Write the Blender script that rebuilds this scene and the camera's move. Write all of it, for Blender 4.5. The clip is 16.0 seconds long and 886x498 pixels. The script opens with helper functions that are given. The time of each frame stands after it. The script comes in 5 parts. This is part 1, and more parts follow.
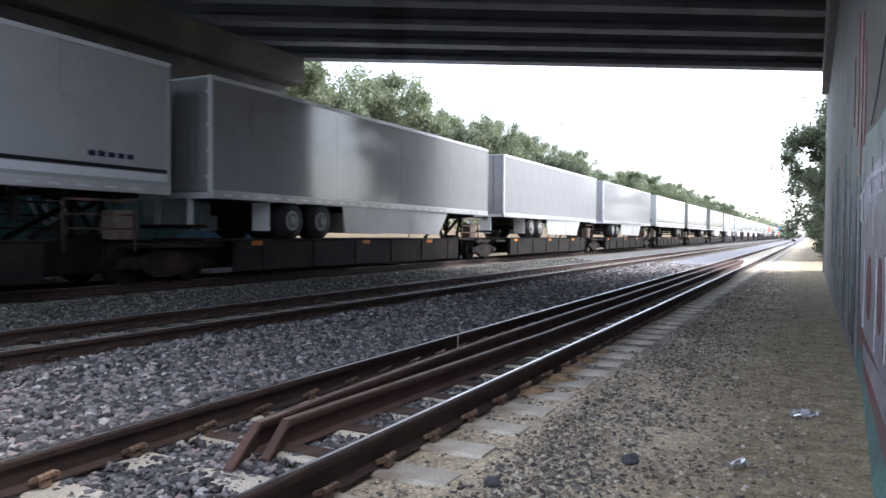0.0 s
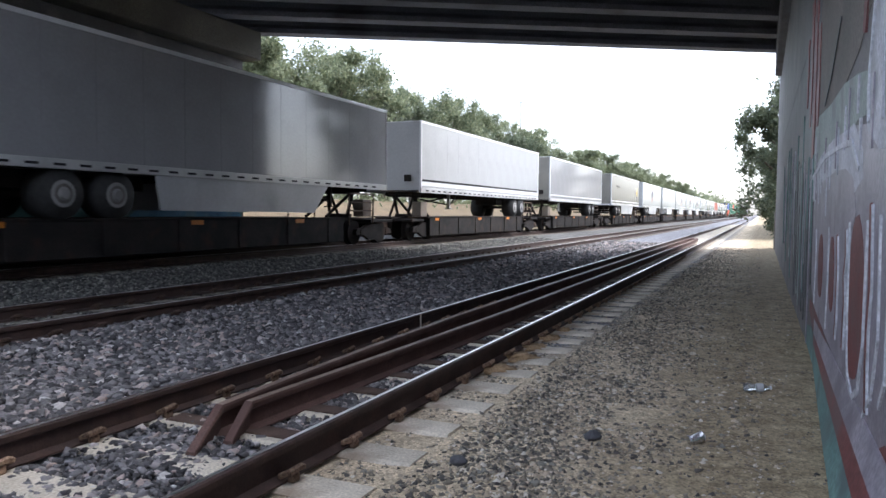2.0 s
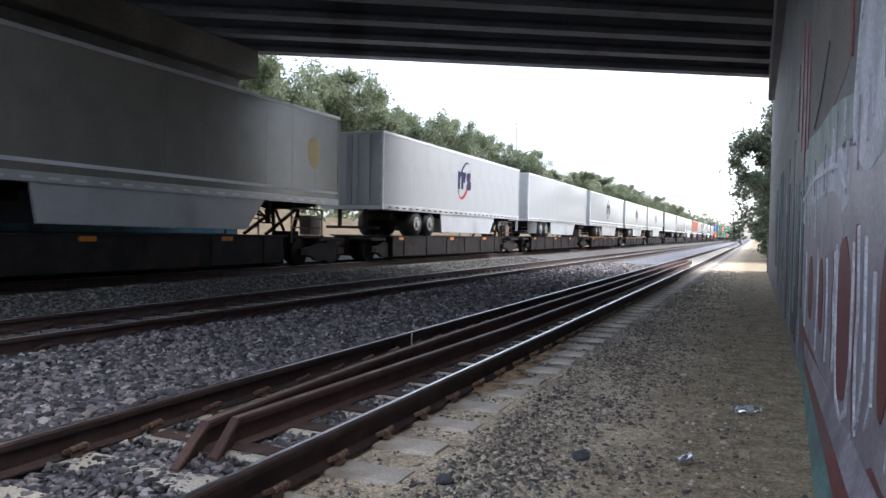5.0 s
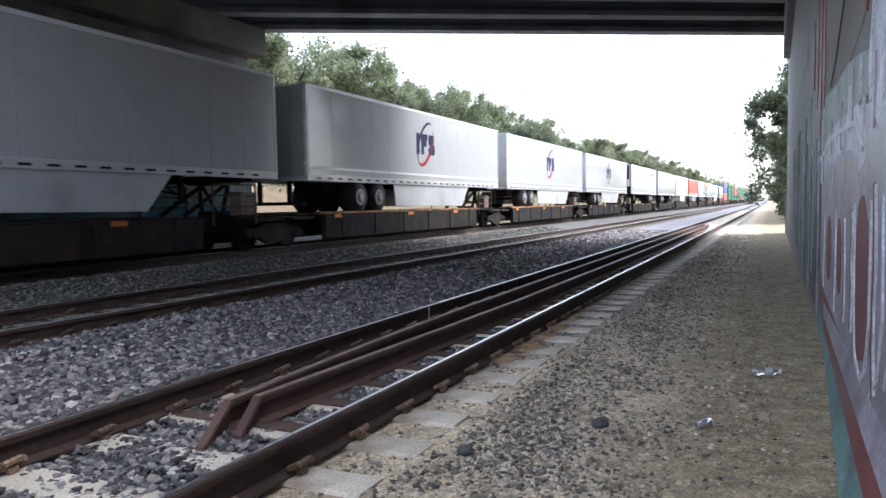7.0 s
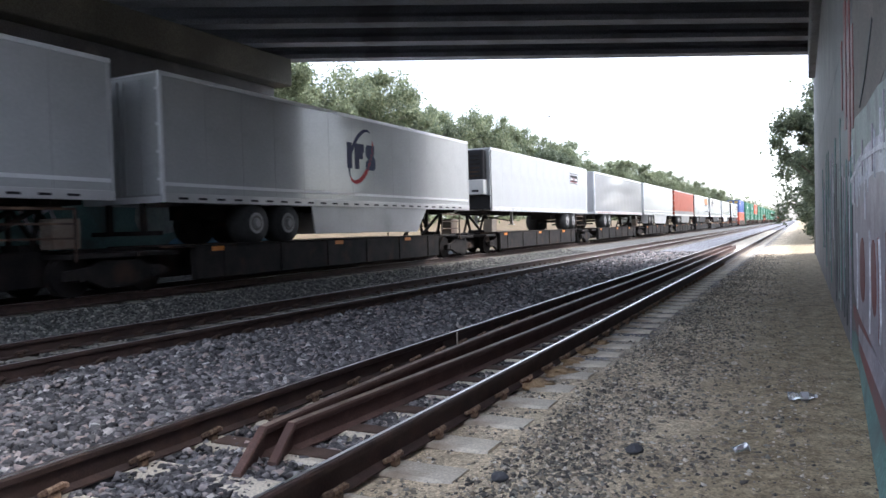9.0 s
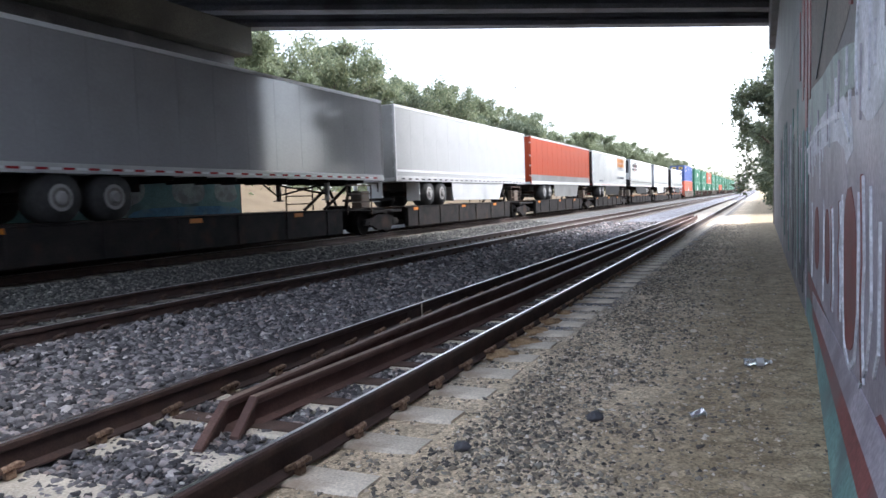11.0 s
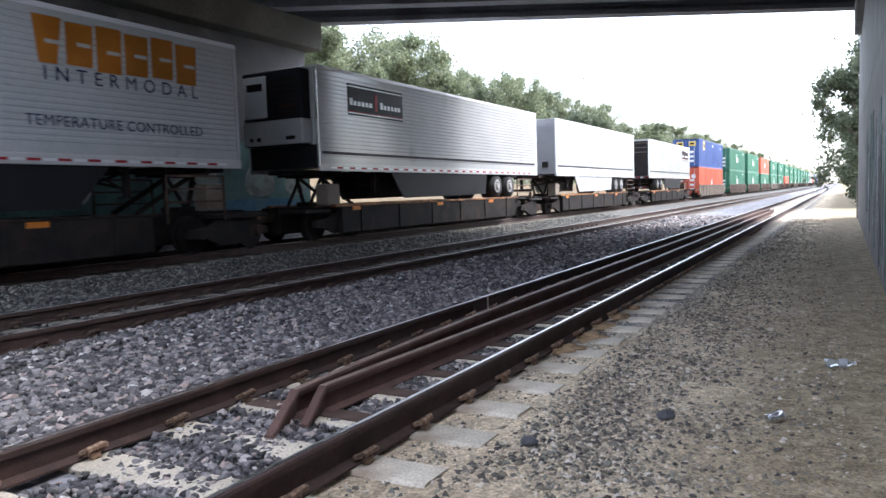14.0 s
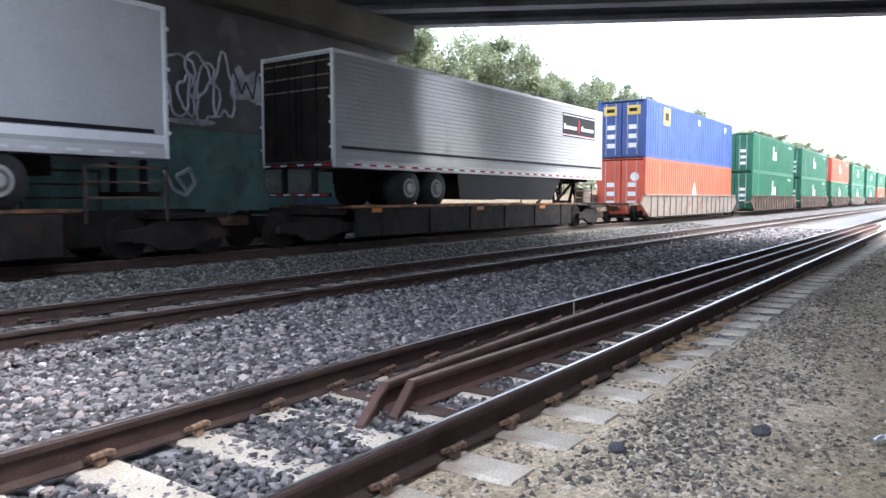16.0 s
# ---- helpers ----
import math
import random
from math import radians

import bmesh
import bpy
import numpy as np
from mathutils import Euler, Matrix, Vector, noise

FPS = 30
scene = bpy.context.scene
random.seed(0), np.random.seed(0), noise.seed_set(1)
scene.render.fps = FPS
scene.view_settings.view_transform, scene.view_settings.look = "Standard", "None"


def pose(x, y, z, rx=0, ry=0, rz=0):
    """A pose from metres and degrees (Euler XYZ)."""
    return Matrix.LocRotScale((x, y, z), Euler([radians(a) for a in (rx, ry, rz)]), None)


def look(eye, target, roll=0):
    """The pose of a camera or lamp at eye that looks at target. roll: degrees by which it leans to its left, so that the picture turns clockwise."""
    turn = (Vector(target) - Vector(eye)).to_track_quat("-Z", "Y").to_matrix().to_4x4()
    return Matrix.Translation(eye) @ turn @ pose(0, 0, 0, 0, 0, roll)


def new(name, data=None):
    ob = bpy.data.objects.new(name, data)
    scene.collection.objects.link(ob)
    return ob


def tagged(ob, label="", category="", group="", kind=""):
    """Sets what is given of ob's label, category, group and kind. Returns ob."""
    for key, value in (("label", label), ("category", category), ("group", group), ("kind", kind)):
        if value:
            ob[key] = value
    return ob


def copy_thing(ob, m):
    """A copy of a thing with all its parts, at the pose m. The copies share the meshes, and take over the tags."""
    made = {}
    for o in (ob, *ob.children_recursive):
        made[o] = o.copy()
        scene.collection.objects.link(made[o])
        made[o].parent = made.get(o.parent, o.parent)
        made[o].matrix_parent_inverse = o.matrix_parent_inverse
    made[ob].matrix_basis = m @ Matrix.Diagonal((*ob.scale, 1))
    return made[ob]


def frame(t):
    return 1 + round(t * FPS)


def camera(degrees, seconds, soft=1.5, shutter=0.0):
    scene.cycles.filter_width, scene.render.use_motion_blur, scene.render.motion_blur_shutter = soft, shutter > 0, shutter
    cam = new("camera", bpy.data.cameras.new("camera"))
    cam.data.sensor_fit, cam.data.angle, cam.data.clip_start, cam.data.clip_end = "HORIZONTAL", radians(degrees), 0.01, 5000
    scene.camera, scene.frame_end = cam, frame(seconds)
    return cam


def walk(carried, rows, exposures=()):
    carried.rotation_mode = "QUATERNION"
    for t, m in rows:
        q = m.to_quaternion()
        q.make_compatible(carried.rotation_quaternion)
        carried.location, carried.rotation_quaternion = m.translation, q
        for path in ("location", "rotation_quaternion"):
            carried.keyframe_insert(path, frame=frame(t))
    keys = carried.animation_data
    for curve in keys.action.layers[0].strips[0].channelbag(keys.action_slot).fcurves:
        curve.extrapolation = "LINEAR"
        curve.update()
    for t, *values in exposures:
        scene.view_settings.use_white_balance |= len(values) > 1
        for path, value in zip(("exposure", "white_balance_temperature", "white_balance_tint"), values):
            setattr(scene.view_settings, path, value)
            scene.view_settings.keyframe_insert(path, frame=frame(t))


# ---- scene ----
cam = camera(63.5, 16.0, shutter=0.1)

PATH = [
    (0, (0.485, 0.142, 1.447), (-0.425, 1.923, 1.403), 0.5),
    (0.5, (0.474, 0.142, 1.454), (-0.301, 1.985, 1.452), -0.0),
    (1, (0.465, 0.147, 1.442), (-0.285, 1.998, 1.33), -0.8),
    (1.5, (0.447, 0.144, 1.448), (-0.324, 1.984, 1.305), -0.2),
    (2, (0.446, 0.146, 1.454), (-0.361, 1.973, 1.351), 0.5),
    (2.5, (0.437, 0.131, 1.451), (-0.464, 1.915, 1.375), 1.2),
    (3, (0.474, 0.15, 1.443), (-0.403, 1.946, 1.379), 0.2),
    (3.5, (0.467, 0.145, 1.442), (-0.348, 1.971, 1.393), 0.4),
    (4, (0.482, 0.158, 1.447), (-0.321, 1.99, 1.403), 0.4),
    (4.2, (0.481, 0.162, 1.438), (-0.308, 1.999, 1.395), 1.2),
    (6.3, (0.473, 0.159, 1.437), (-0.389, 1.96, 1.329), -1.1),
    (6.5, (0.462, 0.158, 1.444), (-0.423, 1.947, 1.316), -1.8),
    (7, (0.492, 0.163, 1.443), (-0.342, 1.977, 1.32), -0.9),
    (7.5, (0.458, 0.133, 1.451), (-0.391, 1.94, 1.342), -0.2),
    (8, (0.461, 0.111, 1.456), (-0.476, 1.877, 1.387), -1.3),
    (8.5, (0.477, 0.111, 1.469), (-0.471, 1.871, 1.406), -1.7),
    (8.7, (0.465, 0.1, 1.465), (-0.454, 1.875, 1.413), -1.4),
    (10.8, (0.479, 0.136, 1.464), (-0.356, 1.949, 1.325), -2.3),
    (11, (0.484, 0.136, 1.461), (-0.325, 1.96, 1.324), -1.9),
    (11.5, (0.487, 0.152, 1.455), (-0.296, 1.988, 1.338), -1.6),
    (12, (0.514, 0.171, 1.458), (-0.304, 1.993, 1.352), -1.5),
    (12.5, (0.487, 0.17, 1.453), (-0.348, 1.984, 1.35), -1.1),
    (13, (0.458, 0.154, 1.446), (-0.456, 1.928, 1.318), -0.9),
    (13.5, (0.461, 0.148, 1.447), (-0.525, 1.882, 1.299), -1.6),
    (14, (0.46, 0.143, 1.461), (-0.511, 1.885, 1.31), -1.8),
    (14.5, (0.455, 0.103, 1.465), (-0.59, 1.804, 1.337), -0.9),
    (15, (0.451, 0.091, 1.458), (-0.619, 1.776, 1.329), -0.2),
    (15.5, (0.427, 0.081, 1.456), (-0.646, 1.765, 1.334), -0.4),
    (16, (0.426, 0.06, 1.45), (-0.737, 1.681, 1.31), -0.1),
]
EXPOSURE = [(0.0, 2.35), (0.5, 1.97), (1.5, 2.08), (3.0, 2.18), (4.0, 1.91), (6.5, 2.07), (7.0, 2.35), (7.5, 2.16), (8.0, 2.18), (8.5, 2.23), (11.0, 2.35), (12.5, 2.23), (13.5, 2.55), (14.5, 2.63), (15.5, 2.80), (16.0, 2.97)]
walk(cam, [(t, look(eye, target, roll)) for t, eye, target, roll in PATH], [(t, e, 6050, 12) for t, e in EXPOSURE])

# ---- light ----
world = bpy.data.worlds.new("sky")
scene.world = world
world.use_nodes = True
wn = world.node_tree.nodes
sky = wn.new("ShaderNodeTexSky")
sky.sky_type = "NISHITA"
sky.sun_disc = False
sky.sun_elevation = radians(55)
sky.sun_rotation = radians(60)
sky.air_density, sky.dust_density, sky.ozone_density = 1.0, 2.5, 1.0
wn["Background"].inputs["Strength"].default_value = 0.15
grey = wn.new("ShaderNodeHueSaturation")  # an overcast sky has little colour
grey.inputs["Saturation"].default_value = 0.45
world.node_tree.links.new(sky.outputs["Color"], grey.inputs["Color"])
world.node_tree.links.new(grey.outputs["Color"], wn["Background"].inputs["Color"])
sun = new("sun", bpy.data.lights.new("sun", "SUN"))
sun.data.energy, sun.data.angle, sun.data.color = 0.6, radians(20), (1.0, 0.96, 0.9)
sun.matrix_basis = look((0, 0, 60), (-40, -24, 0))


# ---- materials ----
def material(name, a, b, scale=3.0, fine=40.0, rough=0.7, metal=0.0, bump=0.3, depth=0.01, stain=None, stain_scale=0.6, stain_at=(0.5, 0.65), spot=0.25, per_object=0.0):
    """Two colours mixed by a coarse noise, a fine grain on top, stains and fine relief."""
    m = bpy.data.materials.new(name)
    m.use_nodes = True
    t = m.node_tree
    n, l = t.nodes, t.links
    p = n["Principled BSDF"]
    co = n.new("ShaderNodeTexCoord")
    n1 = n.new("ShaderNodeTexNoise"); n1.inputs["Scale"].default_value = scale; n1.inputs["Detail"].default_value = 6
    n2 = n.new("ShaderNodeTexNoise"); n2.inputs["Scale"].default_value = fine; n2.inputs["Detail"].default_value = 4
    for k in (n1, n2):
        l.new(co.outputs["Object"], k.inputs["Vector"])
    r1 = n.new("ShaderNodeValToRGB")
    r1.color_ramp.elements[0].position, r1.color_ramp.elements[1].position = 0.36, 0.64
    r1.color_ramp.elements[0].color, r1.color_ramp.elements[1].color = (*a, 1), (*b, 1)
    l.new(n1.outputs["Fac"], r1.inputs["Fac"])
    mul = n.new("ShaderNodeMix"); mul.data_type, mul.blend_type = "RGBA", "MULTIPLY"
    mul.inputs["Factor"].default_value = 1.0
    r2 = n.new("ShaderNodeMapRange")
    r2.inputs["From Min"].default_value, r2.inputs["From Max"].default_value = 0.3, 0.7
    r2.inputs["To Min"].default_value, r2.inputs["To Max"].default_value = 1 - spot, 1 + spot
    l.new(n2.outputs["Fac"], r2.inputs["Value"])
    l.new(r1.outputs["Color"], mul.inputs["A"])
    l.new(r2.outputs["Result"], mul.inputs["B"])
    out = mul.outputs["Result"]
    if stain:
        n3 = n.new("ShaderNodeTexNoise"); n3.inputs["Scale"].default_value = stain_scale; n3.inputs["Detail"].default_value = 8
        l.new(co.outputs["Object"], n3.inputs["Vector"])
        r3 = n.new("ShaderNodeMapRange")
        r3.inputs["From Min"].default_value, r3.inputs["From Max"].default_value = stain_at
        l.new(n3.outputs["Fac"], r3.inputs["Value"])
        mx = n.new("ShaderNodeMix"); mx.data_type = "RGBA"
        l.new(r3.outputs["Result"], mx.inputs["Factor"]); l.new(out, mx.inputs["A"])
        mx.inputs["B"].default_value = (*stain, 1)
        out = mx.outputs["Result"]
    if per_object:
        oi = n.new("ShaderNodeObjectInfo")
        r4 = n.new("ShaderNodeMapRange")
        r4.inputs["To Min"].default_value, r4.inputs["To Max"].default_value = 1 - per_object, 1 + per_object
        l.new(oi.outputs["Random"], r4.inputs["Value"])
        m4 = n.new("ShaderNodeMix"); m4.data_type, m4.blend_type = "RGBA", "MULTIPLY"
        m4.inputs["Factor"].default_value = 1.0
        l.new(out, m4.inputs["A"]); l.new(r4.outputs["Result"], m4.inputs["B"])
        out = m4.outputs["Result"]
    l.new(out, p.inputs["Base Color"])
    p.inputs["Roughness"].default_value, p.inputs["Metallic"].default_value = rough, metal
    if bump:
        bp = n.new("ShaderNodeBump")
        bp.inputs["Strength"].default_value, bp.inputs["Distance"].default_value = bump, depth
        l.new(n2.outputs["Fac"], bp.inputs["Height"])
        l.new(bp.outputs["Normal"], p.inputs["Normal"])
    return m


def island_material(name, stops, rough, fine=60.0, bump=0.4):
    """Each loose piece of a mesh takes its own tone from the ramp."""
    m = material(name, (0.8, 0.8, 0.8), (1, 1, 1), 8, fine, rough, 0, bump, 0.004, spot=0.2)
    n, l = m.node_tree.nodes, m.node_tree.links
    g = n.new("ShaderNodeNewGeometry")
    r = n.new("ShaderNodeValToRGB")
    while len(r.color_ramp.elements) < len(stops):
        r.color_ramp.elements.new(0.5)
    for e, (at, c) in zip(r.color_ramp.elements, stops):
        e.position, e.color = at, (*c, 1)
    l.new(g.outputs["Random Per Island"], r.inputs["Fac"])
    p = n["Principled BSDF"]
    old = p.inputs["Base Color"].links[0].from_socket
    mx = n.new("ShaderNodeMix"); mx.data_type, mx.blend_type = "RGBA", "MULTIPLY"
    mx.inputs["Factor"].default_value = 1.0
    l.new(old, mx.inputs["A"]); l.new(r.outputs["Color"], mx.inputs["B"])
    l.new(mx.outputs["Result"], p.inputs["Base Color"])
    return m


def ground_material():
    """Sand beside the wall, grey gravel across the tracks, dry earth on the banks."""
    m = material("ground_earth", (0.60, 0.49, 0.335), (0.80, 0.67, 0.475), 1.3, 110, 0.95, 0, 0.4, 0.01, stain=(0.42, 0.33, 0.22), stain_scale=0.8, spot=0.28)
    n, l = m.node_tree.nodes, m.node_tree.links
    p = n["Principled BSDF"]
    sand = p.inputs["Base Color"].links[0].from_socket
    co = n.new("ShaderNodeTexCoord")
    sep = n.new("ShaderNodeSeparateXYZ")
    l.new(co.outputs["Object"], sep.inputs["Vector"])
    vo = n.new("ShaderNodeTexVoronoi"); vo.inputs["Scale"].default_value = 18
    l.new(co.outputs["Object"], vo.inputs["Vector"])
    hsv = n.new("ShaderNodeSeparateColor")
    l.new(vo.outputs["Color"], hsv.inputs["Color"])
    # gravel tones, set darker to stand for shade in gaps between loose stones
    ramp = n.new("ShaderNodeValToRGB")
    ramp.color_ramp.elements[0].color, ramp.color_ramp.elements[1].color = (0.05, 0.05, 0.055, 1), (0.28, 0.28, 0.30, 1)
    l.new(hsv.outputs["Red"], ramp.inputs["Fac"])
    wob = n.new("ShaderNodeTexNoise"); wob.inputs["Scale"].default_value = 0.9; wob.inputs["Detail"].default_value = 6
    l.new(co.outputs["Object"], wob.inputs["Vector"])
    add = n.new("ShaderNodeMath"); add.operation = "MULTIPLY_ADD"
    add.inputs[1].default_value = 1.6
    l.new(wob.outputs["Fac"], add.inputs[0]); l.new(sep.outputs["X"], add.inputs[2])
    near = n.new("ShaderNodeMapRange")  # sand has drifted over the ties at this end
    near.inputs["From Min"].default_value, near.inputs["From Max"].default_value = 9.5, 5.0
    near.inputs["To Max"].default_value = 0.95
    l.new(sep.outputs["Y"], near.inputs["Value"])
    drift = n.new("ShaderNodeMath"); drift.operation = "ADD"
    l.new(add.outputs[0], drift.inputs[0]); l.new(near.outputs["Result"], drift.inputs[1])
    right = n.new("ShaderNodeMapRange")
    right.inputs["From Min"].default_value, right.inputs["From Max"].default_value = -0.7, -0.1
    l.new(drift.outputs[0], right.inputs["Value"])
    left = n.new("ShaderNodeMapRange")
    left.inputs["From Min"].default_value, left.inputs["From Max"].default_value = -15.3, -16.3
    l.new(add.outputs[0], left.inputs["Value"])
    mx = n.new("ShaderNodeMath"); mx.operation = "MAXIMUM"
    l.new(right.outputs["Result"], mx.inputs[0]); l.new(left.outputs["Result"], mx.inputs[1])
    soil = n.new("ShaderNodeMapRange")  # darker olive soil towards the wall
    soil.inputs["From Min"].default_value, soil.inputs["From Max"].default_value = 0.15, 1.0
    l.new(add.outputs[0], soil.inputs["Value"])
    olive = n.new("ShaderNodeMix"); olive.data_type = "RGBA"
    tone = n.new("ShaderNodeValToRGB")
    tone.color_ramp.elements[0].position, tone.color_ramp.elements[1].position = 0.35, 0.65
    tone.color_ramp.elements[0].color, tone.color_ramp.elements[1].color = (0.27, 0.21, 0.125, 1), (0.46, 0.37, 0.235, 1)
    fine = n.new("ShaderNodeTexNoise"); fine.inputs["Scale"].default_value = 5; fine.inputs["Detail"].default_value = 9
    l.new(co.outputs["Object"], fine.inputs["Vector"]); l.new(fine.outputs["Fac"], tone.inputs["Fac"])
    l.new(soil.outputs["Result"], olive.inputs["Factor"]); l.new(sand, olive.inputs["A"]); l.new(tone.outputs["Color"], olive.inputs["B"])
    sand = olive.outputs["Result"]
    for size, low, high in ((70, 0.62, 1.22), (24, 0.74, 1.16)):  # grit, crumbs and trodden hollows
        grit = n.new("ShaderNodeTexVoronoi"); grit.inputs["Scale"].default_value = size
        l.new(co.outputs["Object"], grit.inputs["Vector"])
        pick = n.new("ShaderNodeSeparateColor")
        l.new(grit.outputs["Color"], pick.inputs["Color"])
        span = n.new("ShaderNodeMapRange")
        span.inputs["To Min"].default_value, span.inputs["To Max"].default_value = low, high
        l.new(pick.outputs["Green"], span.inputs["Value"])
        speck = n.new("ShaderNodeMix"); speck.data_type, speck.blend_type = "RGBA", "MULTIPLY"
        speck.inputs["Factor"].default_value = 1.0
        l.new(sand, speck.inputs["A"]); l.new(span.outputs["Result"], speck.inputs["B"])
        sand = speck.outputs["Result"]
    mix = n.new("ShaderNodeMix"); mix.data_type = "RGBA"
    l.new(mx.outputs[0], mix.inputs["Factor"]); l.new(ramp.outputs["Color"], mix.inputs["A"]); l.new(sand, mix.inputs["B"])
    shade_oil = n.new("ShaderNodeMapRange")  # gravel round the far tracks darkened for the bridge's shade, plus oily dirt
    shade_oil.inputs["From Min"].default_value, shade_oil.inputs["From Max"].default_value = -5.6, -6.4
    l.new(add.outputs[0], shade_oil.inputs["Value"])
    shade_foul_mix = n.new("ShaderNodeMix"); shade_foul_mix.data_type = "RGBA"
    shade_soot = n.new("ShaderNodeValToRGB")
    shade_soot.color_ramp.elements[0].color, shade_soot.color_ramp.elements[1].color = (0.03, 0.03, 0.029, 1), (0.15, 0.148, 0.138, 1)
    l.new(hsv.outputs["Red"], shade_soot.inputs["Fac"])
    l.new(shade_oil.outputs["Result"], shade_foul_mix.inputs["Factor"]); l.new(mix.outputs["Result"], shade_foul_mix.inputs["A"]); l.new(shade_soot.outputs["Color"], shade_foul_mix.inputs["B"])
    mix = shade_foul_mix
    bank = n.new("ShaderNodeMix"); bank.data_type = "RGBA"
    l.new(left.outputs["Result"], bank.inputs["Factor"]); l.new(mix.outputs["Result"], bank.inputs["A"])
    dirt = n.new("ShaderNodeValToRGB")
    dirt.color_ramp.elements[0].color, dirt.color_ramp.elements[1].color = (0.08, 0.06, 0.035, 1), (0.18, 0.135, 0.08, 1)
    l.new(wob.outputs["Fac"], dirt.inputs["Fac"]); l.new(dirt.outputs["Color"], bank.inputs["B"])
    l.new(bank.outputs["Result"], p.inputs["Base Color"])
    return m


def leaf_material(name, dark, light):
    m = island_material(name, [(0.0, dark), (0.6, tuple((d + e) / 2 for d, e in zip(dark, light))), (1.0, light)], 0.55, 20, 0.0)
    p = m.node_tree.nodes["Principled BSDF"]
    p.inputs["Subsurface Weight"].default_value = 0.0
    p.inputs["Transmission Weight"].default_value = 0.0
    t = m.node_tree.nodes.new("ShaderNodeBsdfTranslucent")
    a = m.node_tree.nodes.new("ShaderNodeMixShader")
    a.inputs["Fac"].default_value = 0.5
    col = p.inputs["Base Color"].links[0].from_socket
    m.node_tree.links.new(col, t.inputs["Color"])
    m.node_tree.links.new(p.outputs["BSDF"], a.inputs[1])
    m.node_tree.links.new(t.outputs["BSDF"], a.inputs[2])
    m.node_tree.links.new(a.outputs["Shader"], m.node_tree.nodes["Material Output"].inputs["Surface"])
    return m


def dull(m, level):
    """Less mirror-like than clean paint."""
    m.node_tree.nodes["Principled BSDF"].inputs["Specular IOR Level"].default_value = level
    return m


def see_through(m):
    m.node_tree.nodes["Principled BSDF"].inputs["Transmission Weight"].default_value = 0.8
    return m


def paint(name, c, rough=0.3, dirt=0.25, metal=0.0):
    d = tuple(v * (1 - dirt) for v in c)
    return material(name, d, c, 0.7, 14, rough, metal, 0.05, 0.002, stain=tuple(v * 0.55 for v in c), stain_scale=0.9, stain_at=(0.62, 0.85), spot=0.05)


